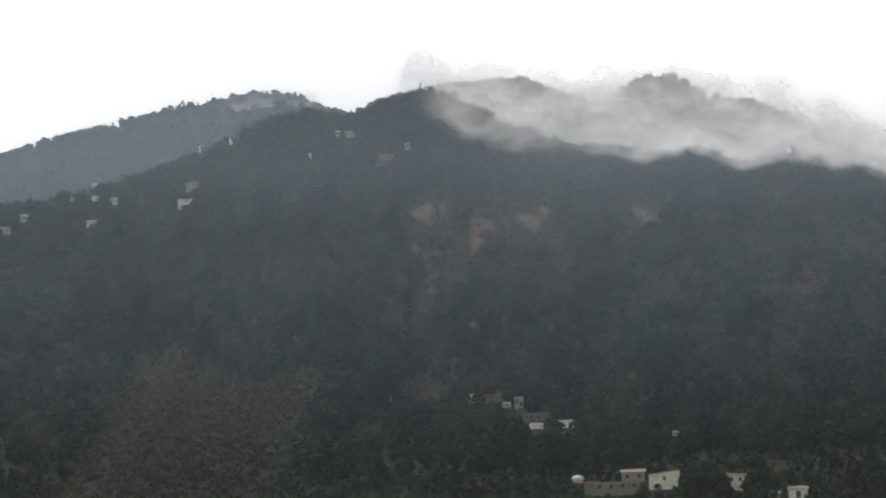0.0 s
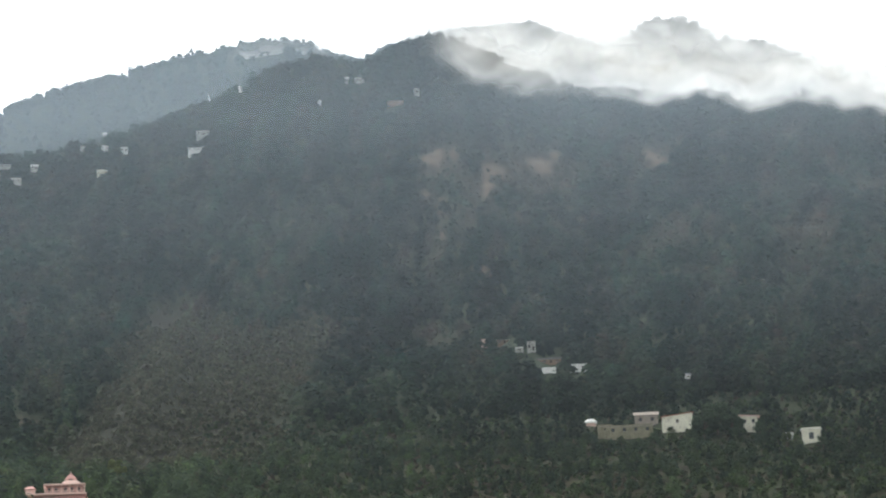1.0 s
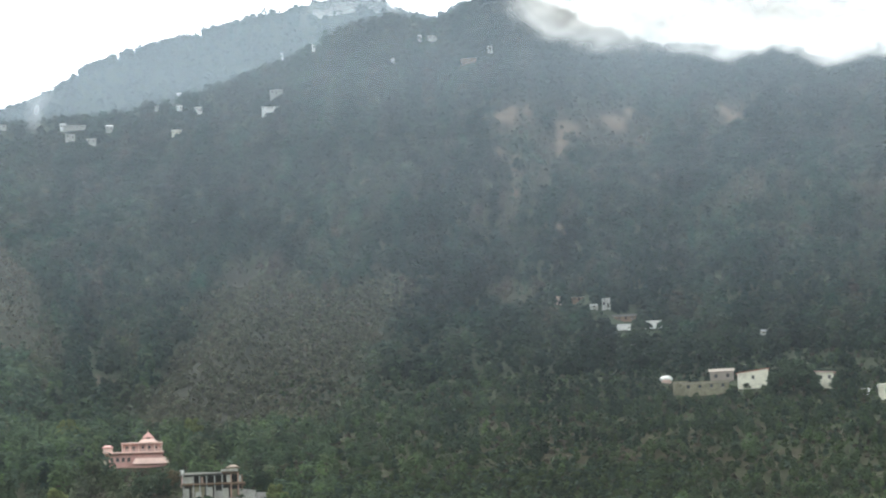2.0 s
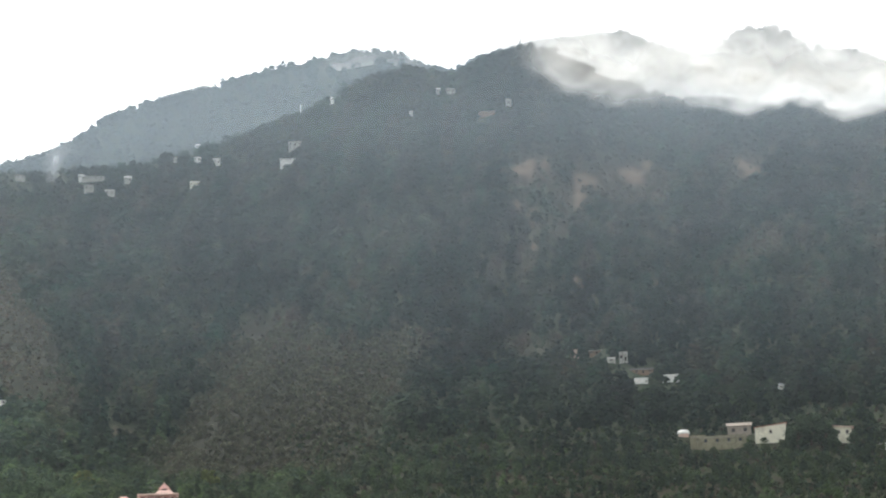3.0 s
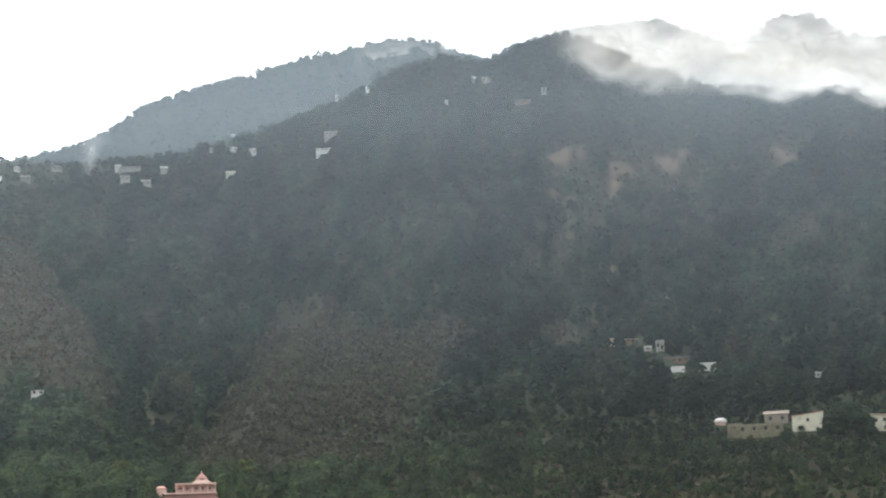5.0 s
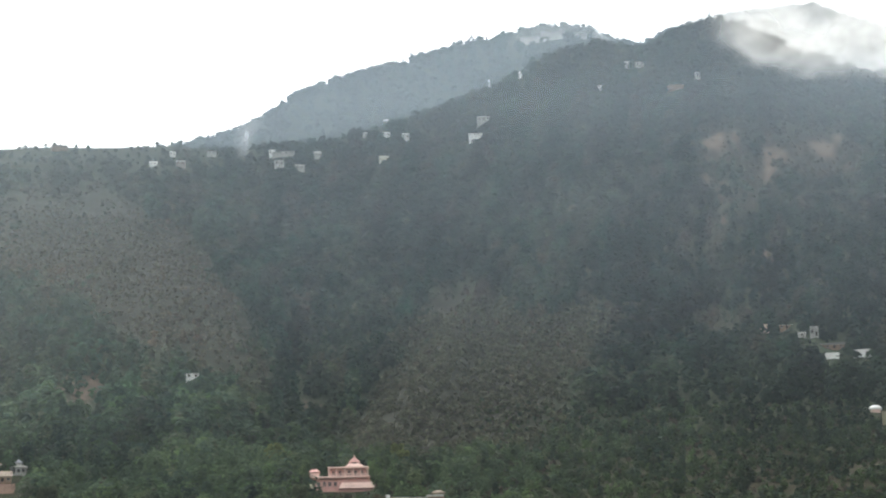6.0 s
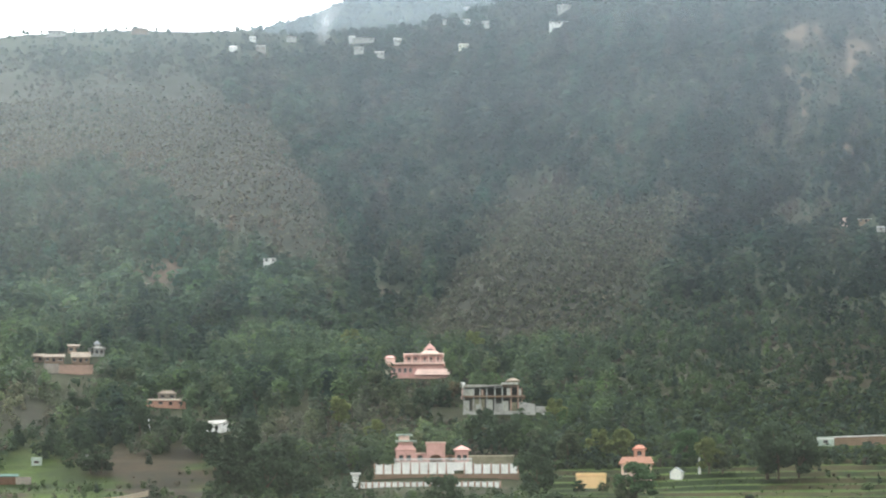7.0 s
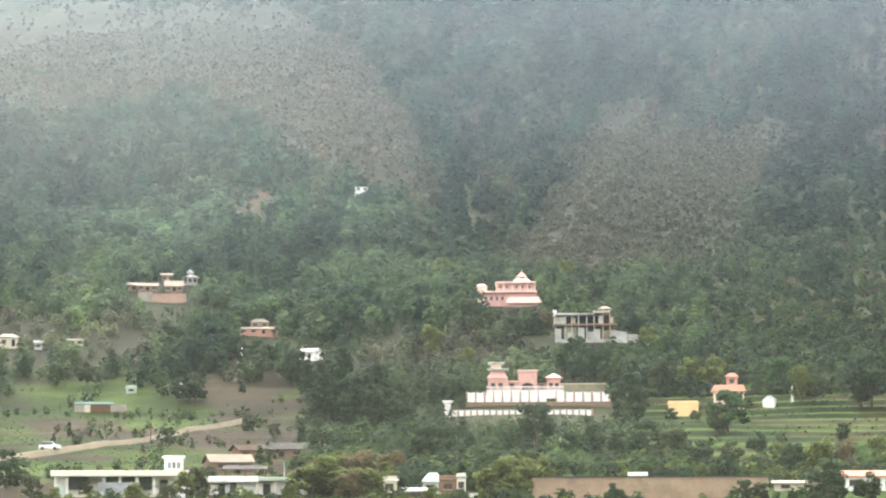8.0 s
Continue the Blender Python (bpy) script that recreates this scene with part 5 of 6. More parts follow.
# ---- single trees on the lower slope ----
def tree_model(kind, seed, tint, tall):
    """A tree: tapered trunk with limbs, and a crown of leaf sprays gathered on clumps."""
    rng = np.random.default_rng(seed)
    ob = new("tree")
    bm = post(0, 0, -1.0, tall * (0.9 if kind == "conifer" else 0.55), tall * 0.026 + 0.05, 8, 0.05)
    clumps = []
    if kind == "conifer":
        for i in range(26):
            h = 0.14 + 0.84 * i / 25
            ang, ln = 2.4 * i, tall * 0.21 * (1.02 - h) * rng.uniform(0.75, 1.15) + 0.1
            clumps.append((ln * 0.75 * math.cos(ang), ln * 0.75 * math.sin(ang), tall * h, ln * 0.6 + 0.2))
            clumps.append((-ln * 0.55 * math.cos(ang), -ln * 0.55 * math.sin(ang), tall * h, ln * 0.55 + 0.2))
    else:
        for i in range(20):
            ang, up = rng.uniform(0, 2 * math.pi), rng.uniform(0.16, 0.92)
            rad = tall * 0.36 * math.sqrt(max(0.05, 1 - ((up - 0.48) / 0.5) ** 2)) * rng.uniform(0.55, 1.05)
            clumps.append((rad * math.cos(ang), rad * math.sin(ang), tall * up, tall * rng.uniform(0.1, 0.18)))
        clumps.append((0, 0, tall * 0.6, tall * 0.22))
        for x, y, z, s in clumps[:7]:
            z0 = tall * rng.uniform(0.12, 0.3)
            solid([(-0.09, -0.09, z0), (0.09, -0.09, z0), (0.09, 0.09, z0), (-0.09, 0.09, z0)],
                  [(x * 0.85 - 0.03, y * 0.85 - 0.03, z), (x * 0.85 + 0.03, y * 0.85 - 0.03, z), (x * 0.85 + 0.03, y * 0.85 + 0.03, z), (x * 0.85 - 0.03, y * 0.85 + 0.03, z)], bm)
    part("trunk", bm, M["bark"], ob)
    co, col = [], []
    for x, y, z, s in clumps:
        m = 80 if kind != "conifer" else 34
        p = rng.normal(size=(m, 3))
        p = p / np.linalg.norm(p, axis=1, keepdims=True) * s * rng.uniform(0.5, 1.05, (m, 1)) * (1, 1, 0.75 if kind != "conifer" else 0.35) + (x, y, z)
        out = p - (x, y, z)
        out = out / np.linalg.norm(out, axis=1, keepdims=True) + 0.5 * np.array([(x, y, z - tall * 0.5)]) / (tall * 0.4) + (0, 0, 0.2) + 0.55 * rng.normal(size=(m, 3))
        out /= np.linalg.norm(out, axis=1, keepdims=True)
        u = np.cross(out, rng.normal(size=(m, 3)))
        u /= np.linalg.norm(u, axis=1, keepdims=True)
        w = np.cross(out, u)
        k = (0.055 * tall if kind != "conifer" else 0.04 * tall) * rng.uniform(0.45, 1.0, (m, 1))
        co.append(np.stack([p + u * k, p + w * k * 0.7, p - u * k, p - w * k * 0.7], 1).reshape(-1, 3))
        col.append(np.repeat(np.array(tint) * rng.uniform(0.8, 1.25, (m, 1)) * rng.uniform(0.85, 1.15), 4, axis=0))
    co, col = np.concatenate(co), np.concatenate(col)
    me = bpy.data.meshes.new("crown")
    fill(me, co, np.arange(len(co)).reshape(-1, 4))
    at = me.attributes.new("tint", "FLOAT_COLOR", "POINT")
    at.data.foreach_set("color", np.concatenate([col, np.ones((len(col), 1))], 1).astype(np.float32).ravel())
    me.materials.append(M["leaf"])
    cr = new("crown", me)
    cr.parent = ob
    return ob


DARK, FRESH, LIME, GREY_GREEN, RUSSET = (0.046, 0.066, 0.038), (0.056, 0.098, 0.042), (0.112, 0.13, 0.045), (0.07, 0.086, 0.046), (0.11, 0.09, 0.05)
KINDS = {
    "dark": ([tree_model("broad", 201 + i, DARK, 10) for i in range(3)], "dark green broadleaf tree with a dense crown"),
    "fresh": ([tree_model("broad", 211 + i, FRESH, 10) for i in range(2)], "fresh green broadleaf tree in spring leaf"),
    "lime": ([tree_model("broad", 221 + i, LIME, 10) for i in range(2)], "yellow-green broadleaf tree with a rounded crown"),
    "grey": ([tree_model("broad", 231 + i, GREY_GREEN, 10) for i in range(2)], "grey-green broadleaf tree with a loose crown"),
    "russet": ([tree_model("broad", 241 + i, RUSSET, 10) for i in range(1)], "brownish tree with thin new leaves"),
    "pine": ([tree_model("conifer", 251 + i, DARK, 10) for i in range(3)], "tall dark conifer with a narrow crown"),
}
placed = set()


def tree(kind, a, e, tall, wide=1.0):
    models, label = KINDS[kind]
    rng = random.Random(int(a * 1000 + e * 77))
    src = rng.choice(models)
    r = meet(a, e)
    x, y = spot(a, r)
    m = pose(float(x), float(y), float(height(a, r)), 0, 0, rng.uniform(0, 360))
    if src.name in placed:
        ob = copy_thing(src, m)
    else:
        ob = src
        placed.add(src.name)
    ob.matrix_basis = m @ Matrix.Diagonal((tall / 10 * wide, tall / 10 * wide, tall / 10, 1))
    tagged(ob, label, "tree", "trees on the lower slope")


for row in (
        # dark stand beside the fenced garden, and the bushes below it
        ("pine", -8.9, 1.9, 15, 1.5), ("pine", -8.4, 2.0, 18, 1.5), ("dark", -8.0, 1.9, 13), ("pine", -7.6, 2.0, 14, 1.4), ("dark", -7.2, 1.9, 9),
        ("dark", -6.5, 1.05, 7.5), ("dark", -6.1, 1.1, 7), ("dark", -5.5, 1.1, 5.2), ("grey", -5.0, 1.15, 4.6), ("dark", -4.02, 1.45, 9.5), ("dark", -3.2, 1.1, 6), ("dark", -2.75, 1.2, 6.8),
        ("dark", -1.9, 2.0, 12, 0.9), ("pine", -1.75, 2.2, 13, 1.3), ("fresh", 0.33, 1.8, 8.8, 1.35), ("grey", 0.1, 1.75, 5.0, 1.3), ("dark", -1.5, 1.15, 7.5, 1.3), ("grey", -0.9, 1.1, 6.5, 1.2), ("dark", -2.2, 1.05, 6.5),
        ("lime", -4.55, 0.35, 6, 1.7), ("lime", -8.6, 0.42, 5.8, 1.8), ("russet", -8.1, 0.5, 6.5, 1.4), ("lime", -9.1, 0.4, 4.6, 1.8), ("lime", -7.6, 0.5, 4.5, 1.6), ("russet", -7.3, 0.75, 5, 1.3), ("lime", -5.0, 0.4, 4.4, 1.6), ("lime", -4.0, 0.4, 5.5, 1.2), ("grey", -5.2, 0.5, 4),
        ("dark", -2.2, 0.1, 3.6), ("dark", 0.7, 0.15, 3.6), ("dark", 1.05, 0.2, 3), ("dark", 1.75, 0.8, 5.5), ("lime", 2.4, 0.8, 6, 1.2), ("dark", 2.55, 0.15, 6, 1.2), ("dark", 3.4, 0.2, 4.5),
        ("russet", 3.0, 1.0, 5), ("lime", 3.7, 1.0, 5.5, 1.2), ("dark", 3.55, 2.35, 15, 1.0), ("pine", 3.3, 2.3, 13, 1.2), ("dark", 4.0, 2.35, 12), ("grey", 2.3, 2.45, 7), ("lime", 2.0, 2.5, 9),
        ("lime", 0.0, 2.75, 9), ("lime", -0.5, 2.85, 8), ("grey", -1.2, 2.75, 9), ("fresh", 1.5, 2.75, 9), ("dark", 2.9, 1.6, 4), ("dark", 0.95, 1.3, 4.5), ("dark", -0.3, 0.95, 5.5, 1.2), ("grey", 0.4, 0.95, 5),
        ("lime", 1.55, 1.0, 4.5, 1.2), ("dark", 2.0, 1.1, 4), ("grey", -14.2, 0.4, 2.2, 1.3), ("lime", -11.95, 0.3, 4.2), ("grey", -11.7, 0.35, 4.5), ("dark", -15.95, 0.55, 6), ("lime", -13.1, 0.2, 3.2), ("grey", -12.4, 0.2, 3.0),
        ("grey", -11.4, 0.72, 2.6), ("lime", -10.2, 0.85, 2.4), ("grey", -9.45, 0.95, 2.8), ("lime", -10.9, 0.6, 2.2), ("russet", -9.1, 0.8, 3.2), ("grey", -10.55, 0.98, 2.0), ("lime", -7.75, 0.3, 4.5, 1.3), ("russet", -8.2, 0.3, 4.5, 1.3), ("grey", -7.05, 0.2, 2.4, 1.3), ("lime", -6.4, 0.2, 2.6, 1.2), ("grey", -5.75, 0.2, 2.2, 1.3), ("lime", -9.6, 0.2, 3.0), ("grey", -15.4, 0.3, 3.6), ("lime", -14.9, 0.2, 2.6), ("dark", -12.0, 2.55, 6.5, 1.2), ("dark", -11.75, 2.55, 7, 1.2), ("dark", -12.3, 3.85, 7.5, 1.3), ("dark", -11.6, 3.9, 7, 1.3), ("dark", -10.2, 3.3, 9, 1.2),
        ("dark", -10.9, 3.4, 9), ("grey", -11.2, 4.2, 10), ("dark", -9.5, 2.9, 10), ("pine", -9.2, 2.6, 10, 1.5), ("grey", -14.9, 2.9, 6), ("grey", -14.2, 2.9, 6.5), ("russet", -14.6, 3.3, 6), ("grey", -15.6, 3.1, 5.5),
        ("dark", -10.55, 1.85, 4), ("dark", -9.95, 1.75, 3.2), ("grey", -6.9, 1.7, 5), ("lime", -5.6, 3.2, 7), ("lime", -6.4, 3.6, 9), ("dark", -3.1, 3.2, 10), ("dark", -2.5, 3.1, 10), ("grey", -1.75, 3.3, 5.5), ("lime", -1.45, 3.6, 8),
        ("dark", 10.1, 5.72, 12), ("dark", 10.4, 5.78, 13, 1.1), ("dark", 10.72, 5.72, 11), ("grey", 9.75, 5.66, 5), ("dark", 11.35, 5.66, 6.5), ("dark", 10.92, 5.64, 6), ("dark", 7.42, 5.68, 5), ("grey", 8.2, 5.6, 4.5),
        ("dark", 9.62, 5.95, 3.2, 1.5), ("grey", 9.35, 5.88, 2.4, 1.5), ("dark", 10.95, 5.85, 3.4, 1.2), ("grey", 12.7, 5.5, 3.0, 1.2), ("grey", 11.95, 5.38, 6), ("dark", 12.75, 5.3, 5), ("dark", 8.95, 5.62, 5), ("grey", 7.8, 5.55, 4.2, 1.3), ("dark", 8.5, 5.52, 3.8, 1.4), ("grey", 9.35, 5.6, 4.6, 1.2), ("dark", 9.85, 5.6, 5.5), ("grey", 5.35, 7.72, 4, 1.3), ("dark", 6.0, 7.66, 4, 1.3), ("dark", 6.95, 7.2, 4, 1.3), ("grey", 7.45, 7.1, 4, 1.3), ("grey", 12.2, 5.3, 4.5, 1.2), ("dark", -0.95, 2.1, 3.0, 1.4), ("grey", -0.4, 2.05, 2.6, 1.4), ("grey", -5.1, 4.1, 7), ("dark", -4.5, 3.9, 8), ("dark", -4.0, 4.05, 7), ("russet", -3.8, 4.2, 6), ("grey", -5.6, 4.3, 8), ("lime", -3.3, 5.2, 9), ("lime", -6.1, 5.2, 10), ("dark", -3.3, 4.15, 6)):
    tree(*row)
for models, _ in KINDS.values():
    for src in models:
        if src.name not in placed:
            tagged(src, "green tree on the wooded slope", "tree")
            src.matrix_basis = pose(*(float(v) for v in spot(-6.0, 760)), float(height(-6.0, 760)))
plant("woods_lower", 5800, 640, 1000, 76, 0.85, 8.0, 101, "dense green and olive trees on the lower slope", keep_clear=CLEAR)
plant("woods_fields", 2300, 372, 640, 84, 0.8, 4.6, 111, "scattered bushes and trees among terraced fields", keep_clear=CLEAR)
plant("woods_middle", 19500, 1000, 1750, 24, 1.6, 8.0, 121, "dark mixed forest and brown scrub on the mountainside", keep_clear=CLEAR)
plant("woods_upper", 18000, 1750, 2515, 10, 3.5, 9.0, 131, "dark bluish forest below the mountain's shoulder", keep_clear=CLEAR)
plant("woods_ridge", 5000, 2860, 3125, 12, 3.4, 9.0, 141, "trees along the hazy far ridge")


def field_growth(name, count, a0, a1, r0, r1, low, high, cards, spray, seed, tones, thresh, label):
    """Grass tufts and bushes strewn over the open ground in patches."""
    a, r, rng = scatter(count, r0, r1, seed, a0, a1)
    keep = grain(*spot(a, r), 26, seed, 3) > thresh
    for ca, cr0, cr1, half in CLEAR:
        keep &= ~((np.abs(a - ca) < half) & (r > max(cr0, cr1 - 16)) & (r < cr1))
    road_r = np.interp(a, (-16.6, -14.6, -13.1, -11.95, -10.67), track)
    keep &= ~((r - road_r > -3 - 14 * (high > 1.0)) & (r - road_r < 4) & (a < -10.6))
    a, r = a[keep], r[keep]
    n = len(a)
    tones = np.array(tones)
    tint = tones[rng.integers(0, len(tones), n)] * rng.uniform(0.85, 1.18, (n, 1))
    if high < 1.0:
        kept = (meadow(a, r) > 0.5) | (rng.random(n) < 0.25)
        a, r, tint = a[kept], r[kept], tint[kept]
        n = len(a)
        tint = np.where(meadow(a, r)[:, None] > 0.5, np.array([0.058, 0.078, 0.026]), np.array([0.062, 0.048, 0.026])) * rng.uniform(0.85, 1.2, (n, 1))
    return woods(name, a, r, rng.uniform(low, high, n), np.zeros(n, int), tint, cards, spray, seed + 1, label)


def scrub(name, count, a0, a1, r0, r1, low, high, cards, spray, seed, tones, need, label):
    """Low shrubs where the slope is brown or open; need: the least brownness."""
    a, r, rng = scatter(count, r0, r1, seed, a0, a1)
    b, br, g, e = cover(a, r, height(a, r))
    keep = (br >= need) & (rng.random(count) > 0.6 * b) & ((need == 0) | (rng.random(count) < 1.1 * br))
    for ca, cr0, cr1, half in CLEAR:
        keep &= ~((np.abs(a - ca) < half) & (r > cr1 - 22) & (r < cr1))
    a, r = a[keep], r[keep]
    n = len(a)
    tones = np.array(tones)
    tint = tones[rng.integers(0, len(tones), n)] * rng.uniform(0.7, 1.25, (n, 1))
    return woods(name, a, r, rng.uniform(low, high, n), np.zeros(n, int), tint, cards, spray, seed + 1, label)


scrub("spur_scrub", 14000, -6.5, 3.5, 900, 1560, 1.2, 2.8, 10, 3.2, 191, [(0.078, 0.077, 0.052), (0.076, 0.078, 0.053), (0.072, 0.077, 0.051)], 0.25, "brown and olive scrub on the spur")
scrub("slope_scrub", 14000, -17.5, -5.5, 1150, 2050, 1.0, 2.4, 8, 3.6, 195, [(0.092, 0.082, 0.06), (0.088, 0.082, 0.058), (0.096, 0.083, 0.062)], 0.25, "reddish-brown scrub on the upper flank")
scrub("open_scrub", 6000, -1.5, 16.4, 650, 1060, 0.9, 2.6, 10, 3.2, 199, [tuple(OAK), tuple(OLIVE * 0.8), tuple(DRY * 0.7), tuple(OAK), tuple(OLIVE * 0.9)], 0.0, "olive bushes on the open lower flank")

scrub("slope_bushes", 2600, -2.2, 8.0, 652, 775, 1.3, 3.4, 14, 2.3, 203, [tuple(OAK), tuple(OLIVE * 0.75), tuple(OAK * 0.9), tuple(OLIVE * 0.85)], 0.0, "low bushes on the slope above the terraces")

scrub("knoll_scrub", 3600, -7.0, -1.4, 648, 830, 0.7, 1.9, 12, 2.4, 207, [tuple(OAK * 1.1), tuple(DRY * 0.85), tuple(OLIVE * 0.85), (0.07, 0.06, 0.042)], 0.0, "brown and olive shrubs on the knoll")
GRASS, STRAW = (0.06, 0.085, 0.022), (0.12, 0.095, 0.045)
field_growth("field_grass", 15000, -17.4, -8.8, 368, 700, 0.2, 0.55, 5, 3.0, 161, [GRASS, GRASS, STRAW, tuple(LEAFY), tuple(DRY)], -0.55, "tufts of grass and weeds in the open fields")
field_growth("field_bushes", 650, -17.4, -8.8, 372, 720, 0.8, 2.4, 44, 1.3, 165, [tuple(OLIVE), tuple(LEAFY * 0.8), tuple(DRY * 0.9), tuple(OLIVE)], 0.1, "bushes scattered in the open fields")
field_growth("valley_bushes", 1450, -9.0, -0.6, 362, 442, 1.2, 3.6, 38, 1.4, 171, [tuple(OLIVE * 0.75), tuple(LEAFY * 0.8), tuple(OAK * 0.9), (0.08, 0.1, 0.03)], -0.35, "thick bushes at the foot of the slope")


field_growth("terrace_bushes", 620, -1.2, 16.0, 362, 640, 0.7, 2.6, 44, 1.3, 177, [tuple(OLIVE * 0.8), tuple(LEAFY * 0.75), tuple(OAK * 0.9), tuple(DRY * 0.8)], 0.12, "bushes scattered over the terraces")
field_growth("foot_bushes", 620, -0.8, 5.0, 360, 432, 1.0, 3.0, 44, 1.3, 179, [tuple(OLIVE * 0.8), tuple(LEAFY * 0.8), tuple(OAK * 0.95), (0.08, 0.09, 0.035)], -0.12, "thick bushes behind the boundary wall")
field_growth("front_bushes", 420, -17.4, 4.6, 332, 356, 0.8, 2.3, 60, 1.2, 175, [tuple(OLIVE * 0.75), tuple(LEAFY * 0.8), tuple(OAK * 0.9), (0.08, 0.1, 0.03)], 0.0, "leafy bushes in front of the valley houses")


def hedges():
    """Low shrubs along the terrace edges."""
    a, r, rng = scatter(52000, 432, 690, 151, -2.4, 16.4)
    keep = (riser(a, r) > 0.4) & (rng.random(len(a)) < 0.3) & (grain(*spot(a, r), 22, 77, 2) > -0.25)
    a, r = a[keep], r[keep]
    n = len(a)
    tint = OLIVE + (LEAFY - OLIVE) * rng.random((n, 1)) * (1 - 0.4 * rng.random((n, 1)))
    tint = tint + (DRY * 0.8 - tint) * (rng.random((n, 1)) < 0.08)
    return woods("terrace_hedges", a, r, rng.uniform(0.3, 0.9, n), np.zeros(n, int), tint, 9, 2.6, 152, "low shrubs and grass along terrace edges")


hedges()


def skyline_trees():
    """Taller single trees along the ridge and the notch."""
    rng = np.random.default_rng(181)
    a = np.concatenate([np.linspace(-3.4, -1.1, 30) + rng.normal(0, 0.03, 30), rng.uniform(-6, 2.3, 200), rng.uniform(2.3, 4.35, 70), rng.uniform(4.6, 14, 120)])
    front = (a > 2.2)
    r = np.where(front, rng.uniform(2490, 2512, len(a)), rng.uniform(3090, 3128, len(a)))
    n = len(a)
    shape = (rng.random(n) < 0.75).astype(int)
    tall = rng.uniform(7, 12, n) * np.where(grain(a * 40, a * 0, 30, 185, 2) > 0.0, 1.0, 0.6)
    tall[:30] = rng.uniform(10, 15, 30)
    tall[np.argmin(np.abs(a - 4.22))] = 17.0
    return woods("skyline_trees", a, r, tall, shape, np.tile(PINE, (n, 1)), 30, 1.2, 182, "single trees standing along the skyline")


skyline_trees()

# ---- haze and cloud ----
# one veil of hazy air between the eye and the mountain, denser with height and to the left
ha, he = np.arange(-26, 26.01, 0.5), np.concatenate([np.arange(-1.5, 15.6, 0.3), np.array([16.2, 17, 18, 20])])
HA, HE = np.meshgrid(ha, he)
mean_r, mean_z = np.array(SLOPE_R[5:] + (3000, 3600, 4400), float), np.array(SLOPE_Z[5:] + (830, 1110, 1520), float)
hr = 0.62 * np.interp(HE, np.degrees(np.arctan2(mean_z - 14, mean_r)), mean_r)
thick = np.interp(HE, (-1.5, 0.2, 1.2, 2.5, 4.5, 8, 12, 13.5, 15.5, 20), (0.0, 0.0, 0.002, 0.006, 0.014, 0.046, 0.118, 0.18, 0.18, 0.0)) + 0.022 * (1 - step(-14, -3, HA)) * step(4, 9, HE) + 0.032 * step(6.5, 9.5, HE) * step(-9, -5, HA) * (1 - step(11, 13, HE))
MIST_BASE = ((3.9, 4.3, 4.8, 5.2, 6.2, 7.6, 8.6, 9.5, 10.6, 11.6, 12.8, 14, 15, 22), (15.0, 14.6, 14.2, 14.0, 13.84, 13.76, 13.72, 13.45, 13.62, 13.2, 13.38, 13.0, 12.7, 11.2))
open_air = 1 - 0.85 * step(4.0, 5.5, HA) * step(0.05, 0.6, HE - np.interp(HA, *MIST_BASE))
sheet("haze", ha, hr, 14 + hr * np.tan(np.radians(HE)), ("vapour", np.minimum(thick, 0.235) * open_air), M["haze"], "thin bluish haze in the air before the mountain", "haze", "stuff")
upper_r = 1.3 * hr
sheet("haze", ha, upper_r, 14 + upper_r * np.tan(np.radians(HE)), ("vapour", np.interp(HE, (10.0, 12, 13.5, 15, 17), (0.0, 0.045, 0.115, 0.1, 0.0)) * open_air * (1 + 0.5 * (1 - step(-12, -5, HA)) + 0.6 * step(4, 8, HA))), M["haze"], "hazy air below the mountain's shoulder", "haze", "stuff")
near_r = np.full(HE.shape, 210.0)
sheet("mist", ha, near_r, 14 + near_r * np.tan(np.radians(HE)), ("vapour", np.interp(HE, (-1.5, -0.5, 2.5, 5, 14, 18), (0.0, 0.022, 0.024, 0.012, 0.009, 0.0)) + 0.055 * (1 - step(-15, -5, HA)) * step(5.5, 9.5, HE) * (1 - step(13, 16, HE))), M["mist"], "thin pale mist over the valley floor", "haze", "stuff")
va, vz = np.arange(-24, 24.01, 0.5), np.linspace(0, 1, 25)
VA, VV = np.meshgrid(va, vz)
top = 14 + 2650 * np.tan(np.radians(np.interp(VA, *RIDGE))) + 90
for far_r in (2620,):
    sheet("haze", va, far_r + 60 * VV, 430 + (top - 430) * VV, ("vapour", 0.24 * (1 - step(0.75, 1.0, VV)) * (1 - 0.3 * step(2.5, 5.0, VA))), M["haze"], "hazy air in front of the far ridge", "haze", "stuff")


THIN = ((5.6, 14.5, 0.5, 0.25), (8.1, 14.45, 0.22, 0.4), (7.0, 15.2, 0.3, 0.2), (10.2, 15.05, 0.4, 0.4), (11.4, 14.1, 0.5, 0.35), (11.6, 14.7, 0.7, 0.15))


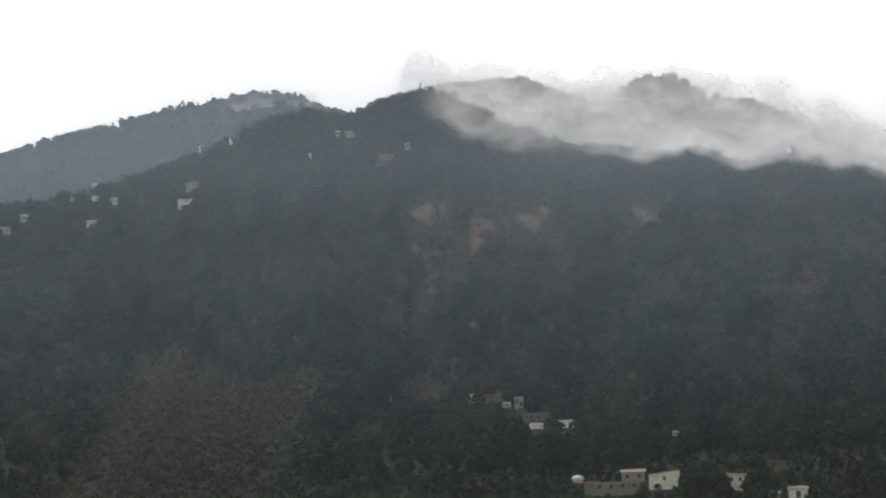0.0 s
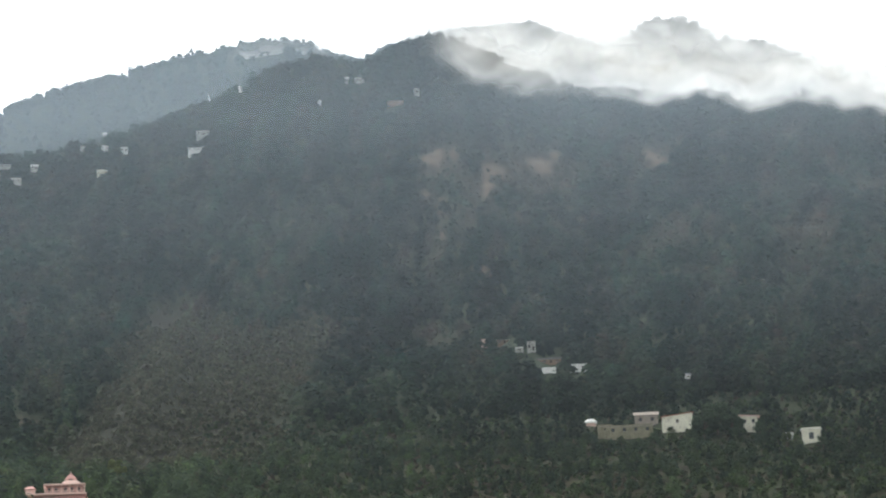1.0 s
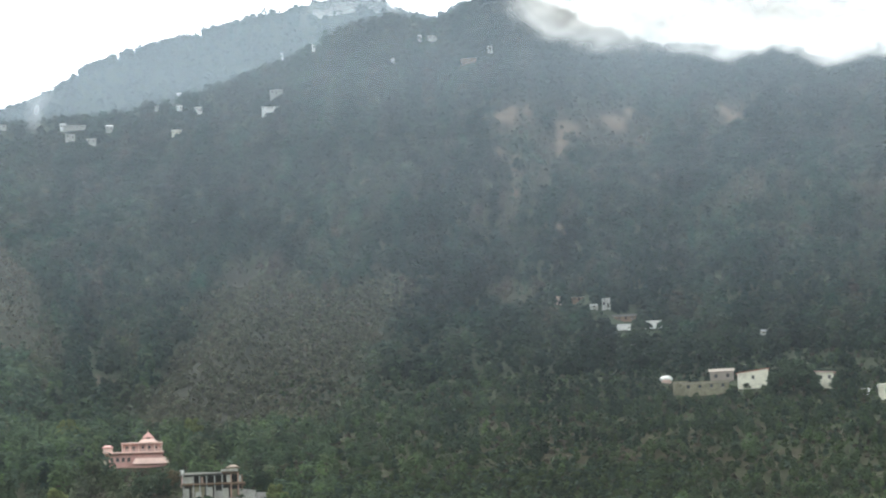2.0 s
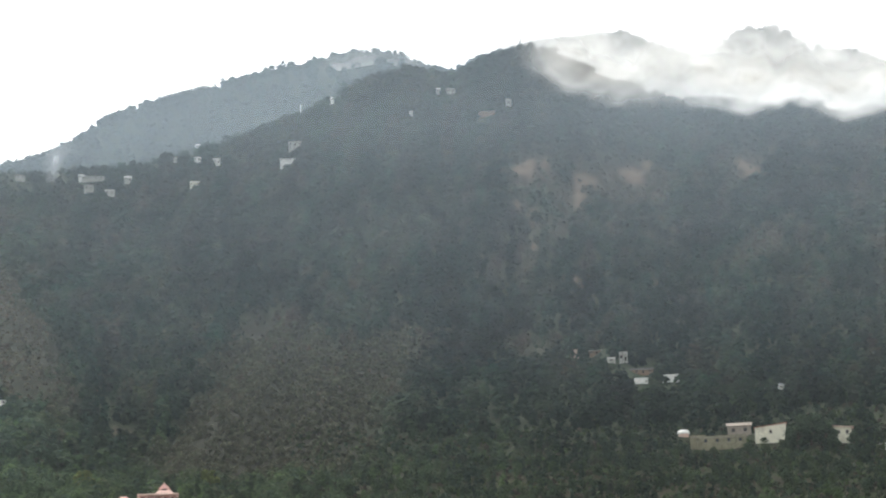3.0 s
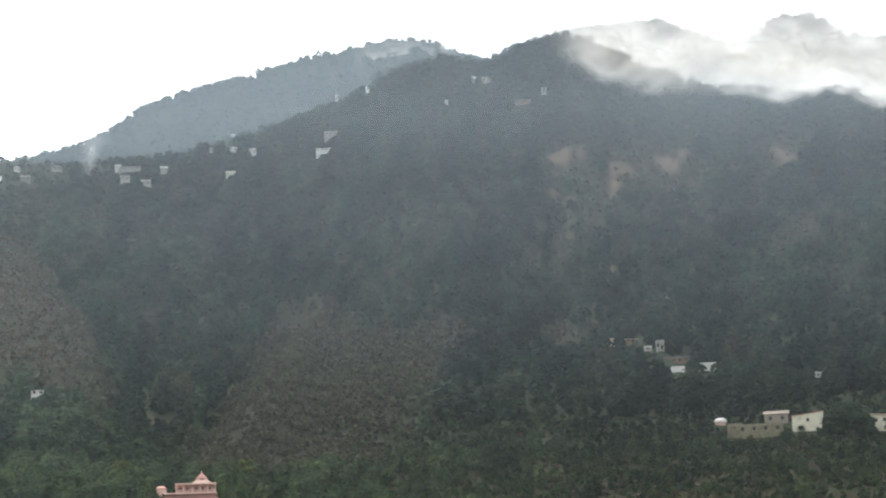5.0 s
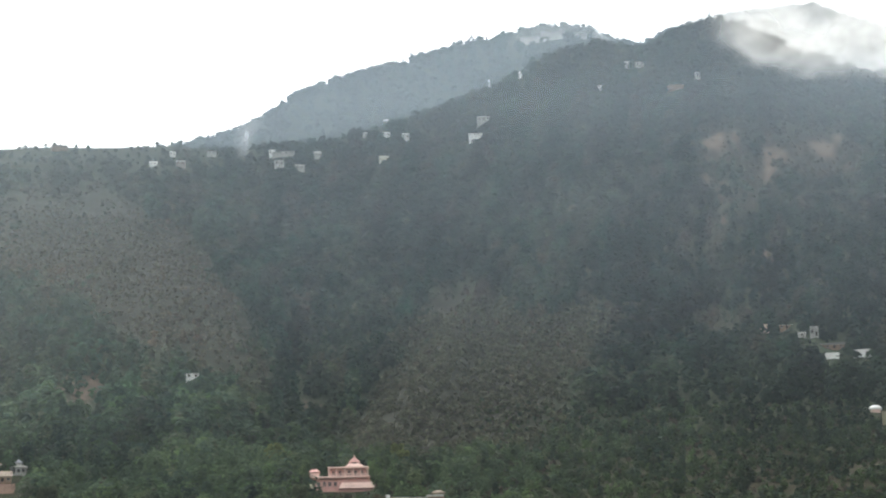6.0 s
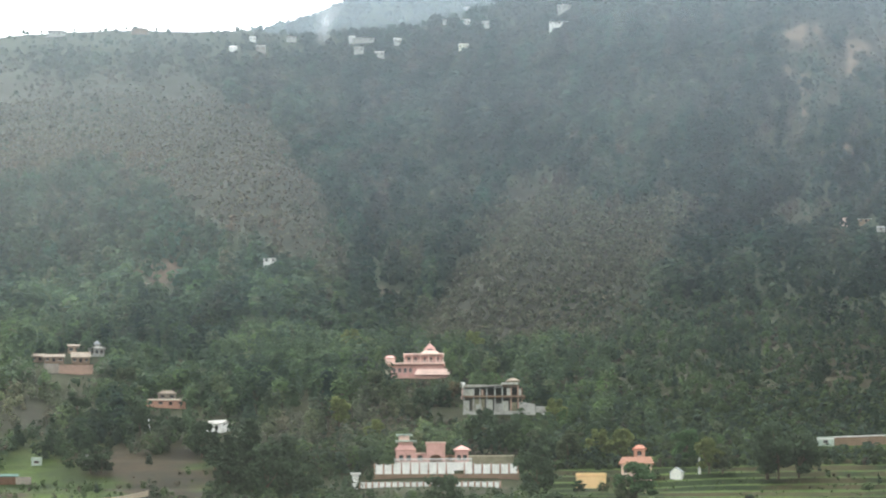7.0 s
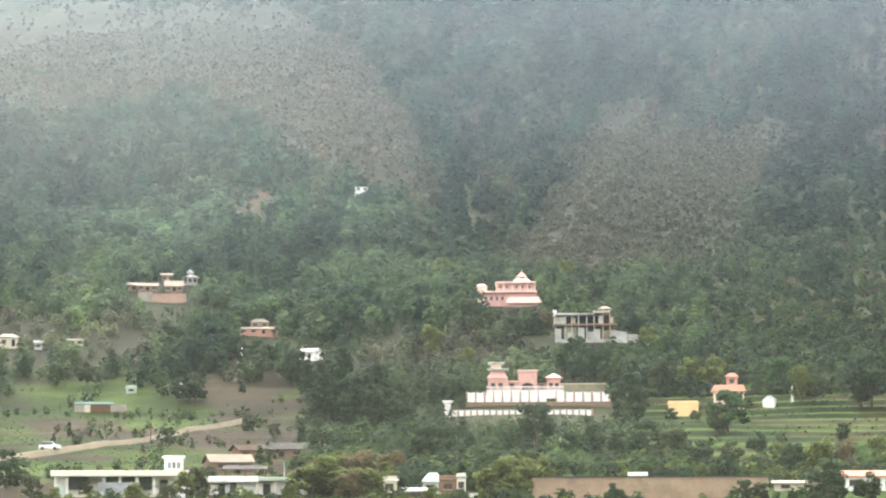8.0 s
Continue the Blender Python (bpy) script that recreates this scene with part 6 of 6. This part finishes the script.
def cloud_bank(a0, a1, r, low, high, dens, seed, label, base, layers=2, lean=300, left=0.6, rise=0.1):
    """A billowing bank: rolled layers that lean back over the slope, thinning out upwards and to the sides, with thin places."""
    a = np.arange(a0, a1 + 0.01, 0.08)
    v = np.linspace(0, 1, 64)
    A, V = np.meshgrid(a, v)
    for k in range(layers):
        rr = r + 40 * k + lean * V + 14 * np.sin(V * 5.1 + k) + 20 * grain(A * 46, V * 160, 60, seed + k, 3)
        lo = np.interp(A, *base) + low
        E = lo + V * (high - low)
        z = 14 + rr * np.tan(np.radians(E))
        puff = grain(A * 100, E * 100, 60, seed + 7 + k, 4)
        U = V + 0.26 * puff
        clings = 1 - 0.8 * step(0.0, 1.5, E + 0.2 * puff - np.interp(A, *RIDGE))
        d = dens * clings * (1 - step(0.4, 1.0, U)) * step(0.0, 0.12, V) * (1 - step(0.8, 1.0, V)) * step(a0, a0 + left, A + 0.3 * left * puff) * step(a0, a0 + left, A) * step(0.0, rise, V + 0.2 * puff) * (1 - step(a1 - 0.2 * (a1 - a0), a1, A))
        for ca, ce, wa, we in THIN:
            d = d * (1 - 0.28 * blob(A + 0.15 * puff, E + 0.15 * puff, ca, ce, wa, we))
        sheet("cloud", a, rr, z, ("vapour", np.clip(d, 0, 0.95)), M["cloud"], label, "cloud", "stuff")


cloud_bank(3.4, 22.0, 2545, -0.7, 2.5, 0.95, 71, "low white cloud hanging behind the wooded shoulder",
           ((3, 4.5, 6, 8.9, 12, 15, 22), (14.3, 14.1, 13.8, 13.6, 13.2, 12.75, 11.2)), 2, lean=330)
cloud_bank(3.8, 22.0, 2265, -0.32, 1.7, 0.95, 83, "torn white mist drifting before the shoulder's crest",
           MIST_BASE, 1, 100, 1.3, 0.32)
cloud_bank(-0.8, 2.1, 2960, -0.35, 0.9, 0.45, 75, "wisp of cloud drifting over the far ridge", ((-1, 2), (14.6, 14.5)), 1, 60)


def smoke_column(a, e0, e1, r, wide, dens):
    """Rising wood smoke: three curling sheets that widen and lean as they climb."""
    v = np.linspace(0, 1, 24)
    u = np.linspace(-1, 1, 13)
    for k in range(3):
        lean = 0.42 * v ** 1.5 + 0.05 * np.sin(v * 7 + k)
        aa = a + lean[:, None] + (wide * (0.35 + v))[:, None] * u[None, :]
        rr = r + 5 * k + 6 * np.cos(u * 2 + k)[None, :] + 0 * aa
        z = 14 + rr * np.tan(np.radians(e0 + (e1 - e0) * v))[:, None]
        x, y = spot(aa, rr)
        d = dens * (1 - np.abs(u[None, :]) ** 1.5) * (step(0, 0.08, v) * (1 - step(0.55, 1, v)))[:, None]
        i = np.arange(aa.size).reshape(aa.shape)
        me = bpy.data.meshes.new("smoke")
        fill(me, np.stack([x, y, z], -1).reshape(-1, 3), np.stack([i[:-1, :-1], i[:-1, 1:], i[1:, 1:], i[1:, :-1]], -1).reshape(-1, 4))
        at = me.attributes.new("vapour", "FLOAT", "POINT")
        at.data.foreach_set("value", d.astype(np.float32).ravel())
        me.materials.append(M["smoke"])
        tagged(new("smoke", me), "pale wood smoke rising from the shoulder village", "smoke", "", "stuff")


smoke_column(-6.85, 12.3, 13.35, 2120, 0.27, 0.7)
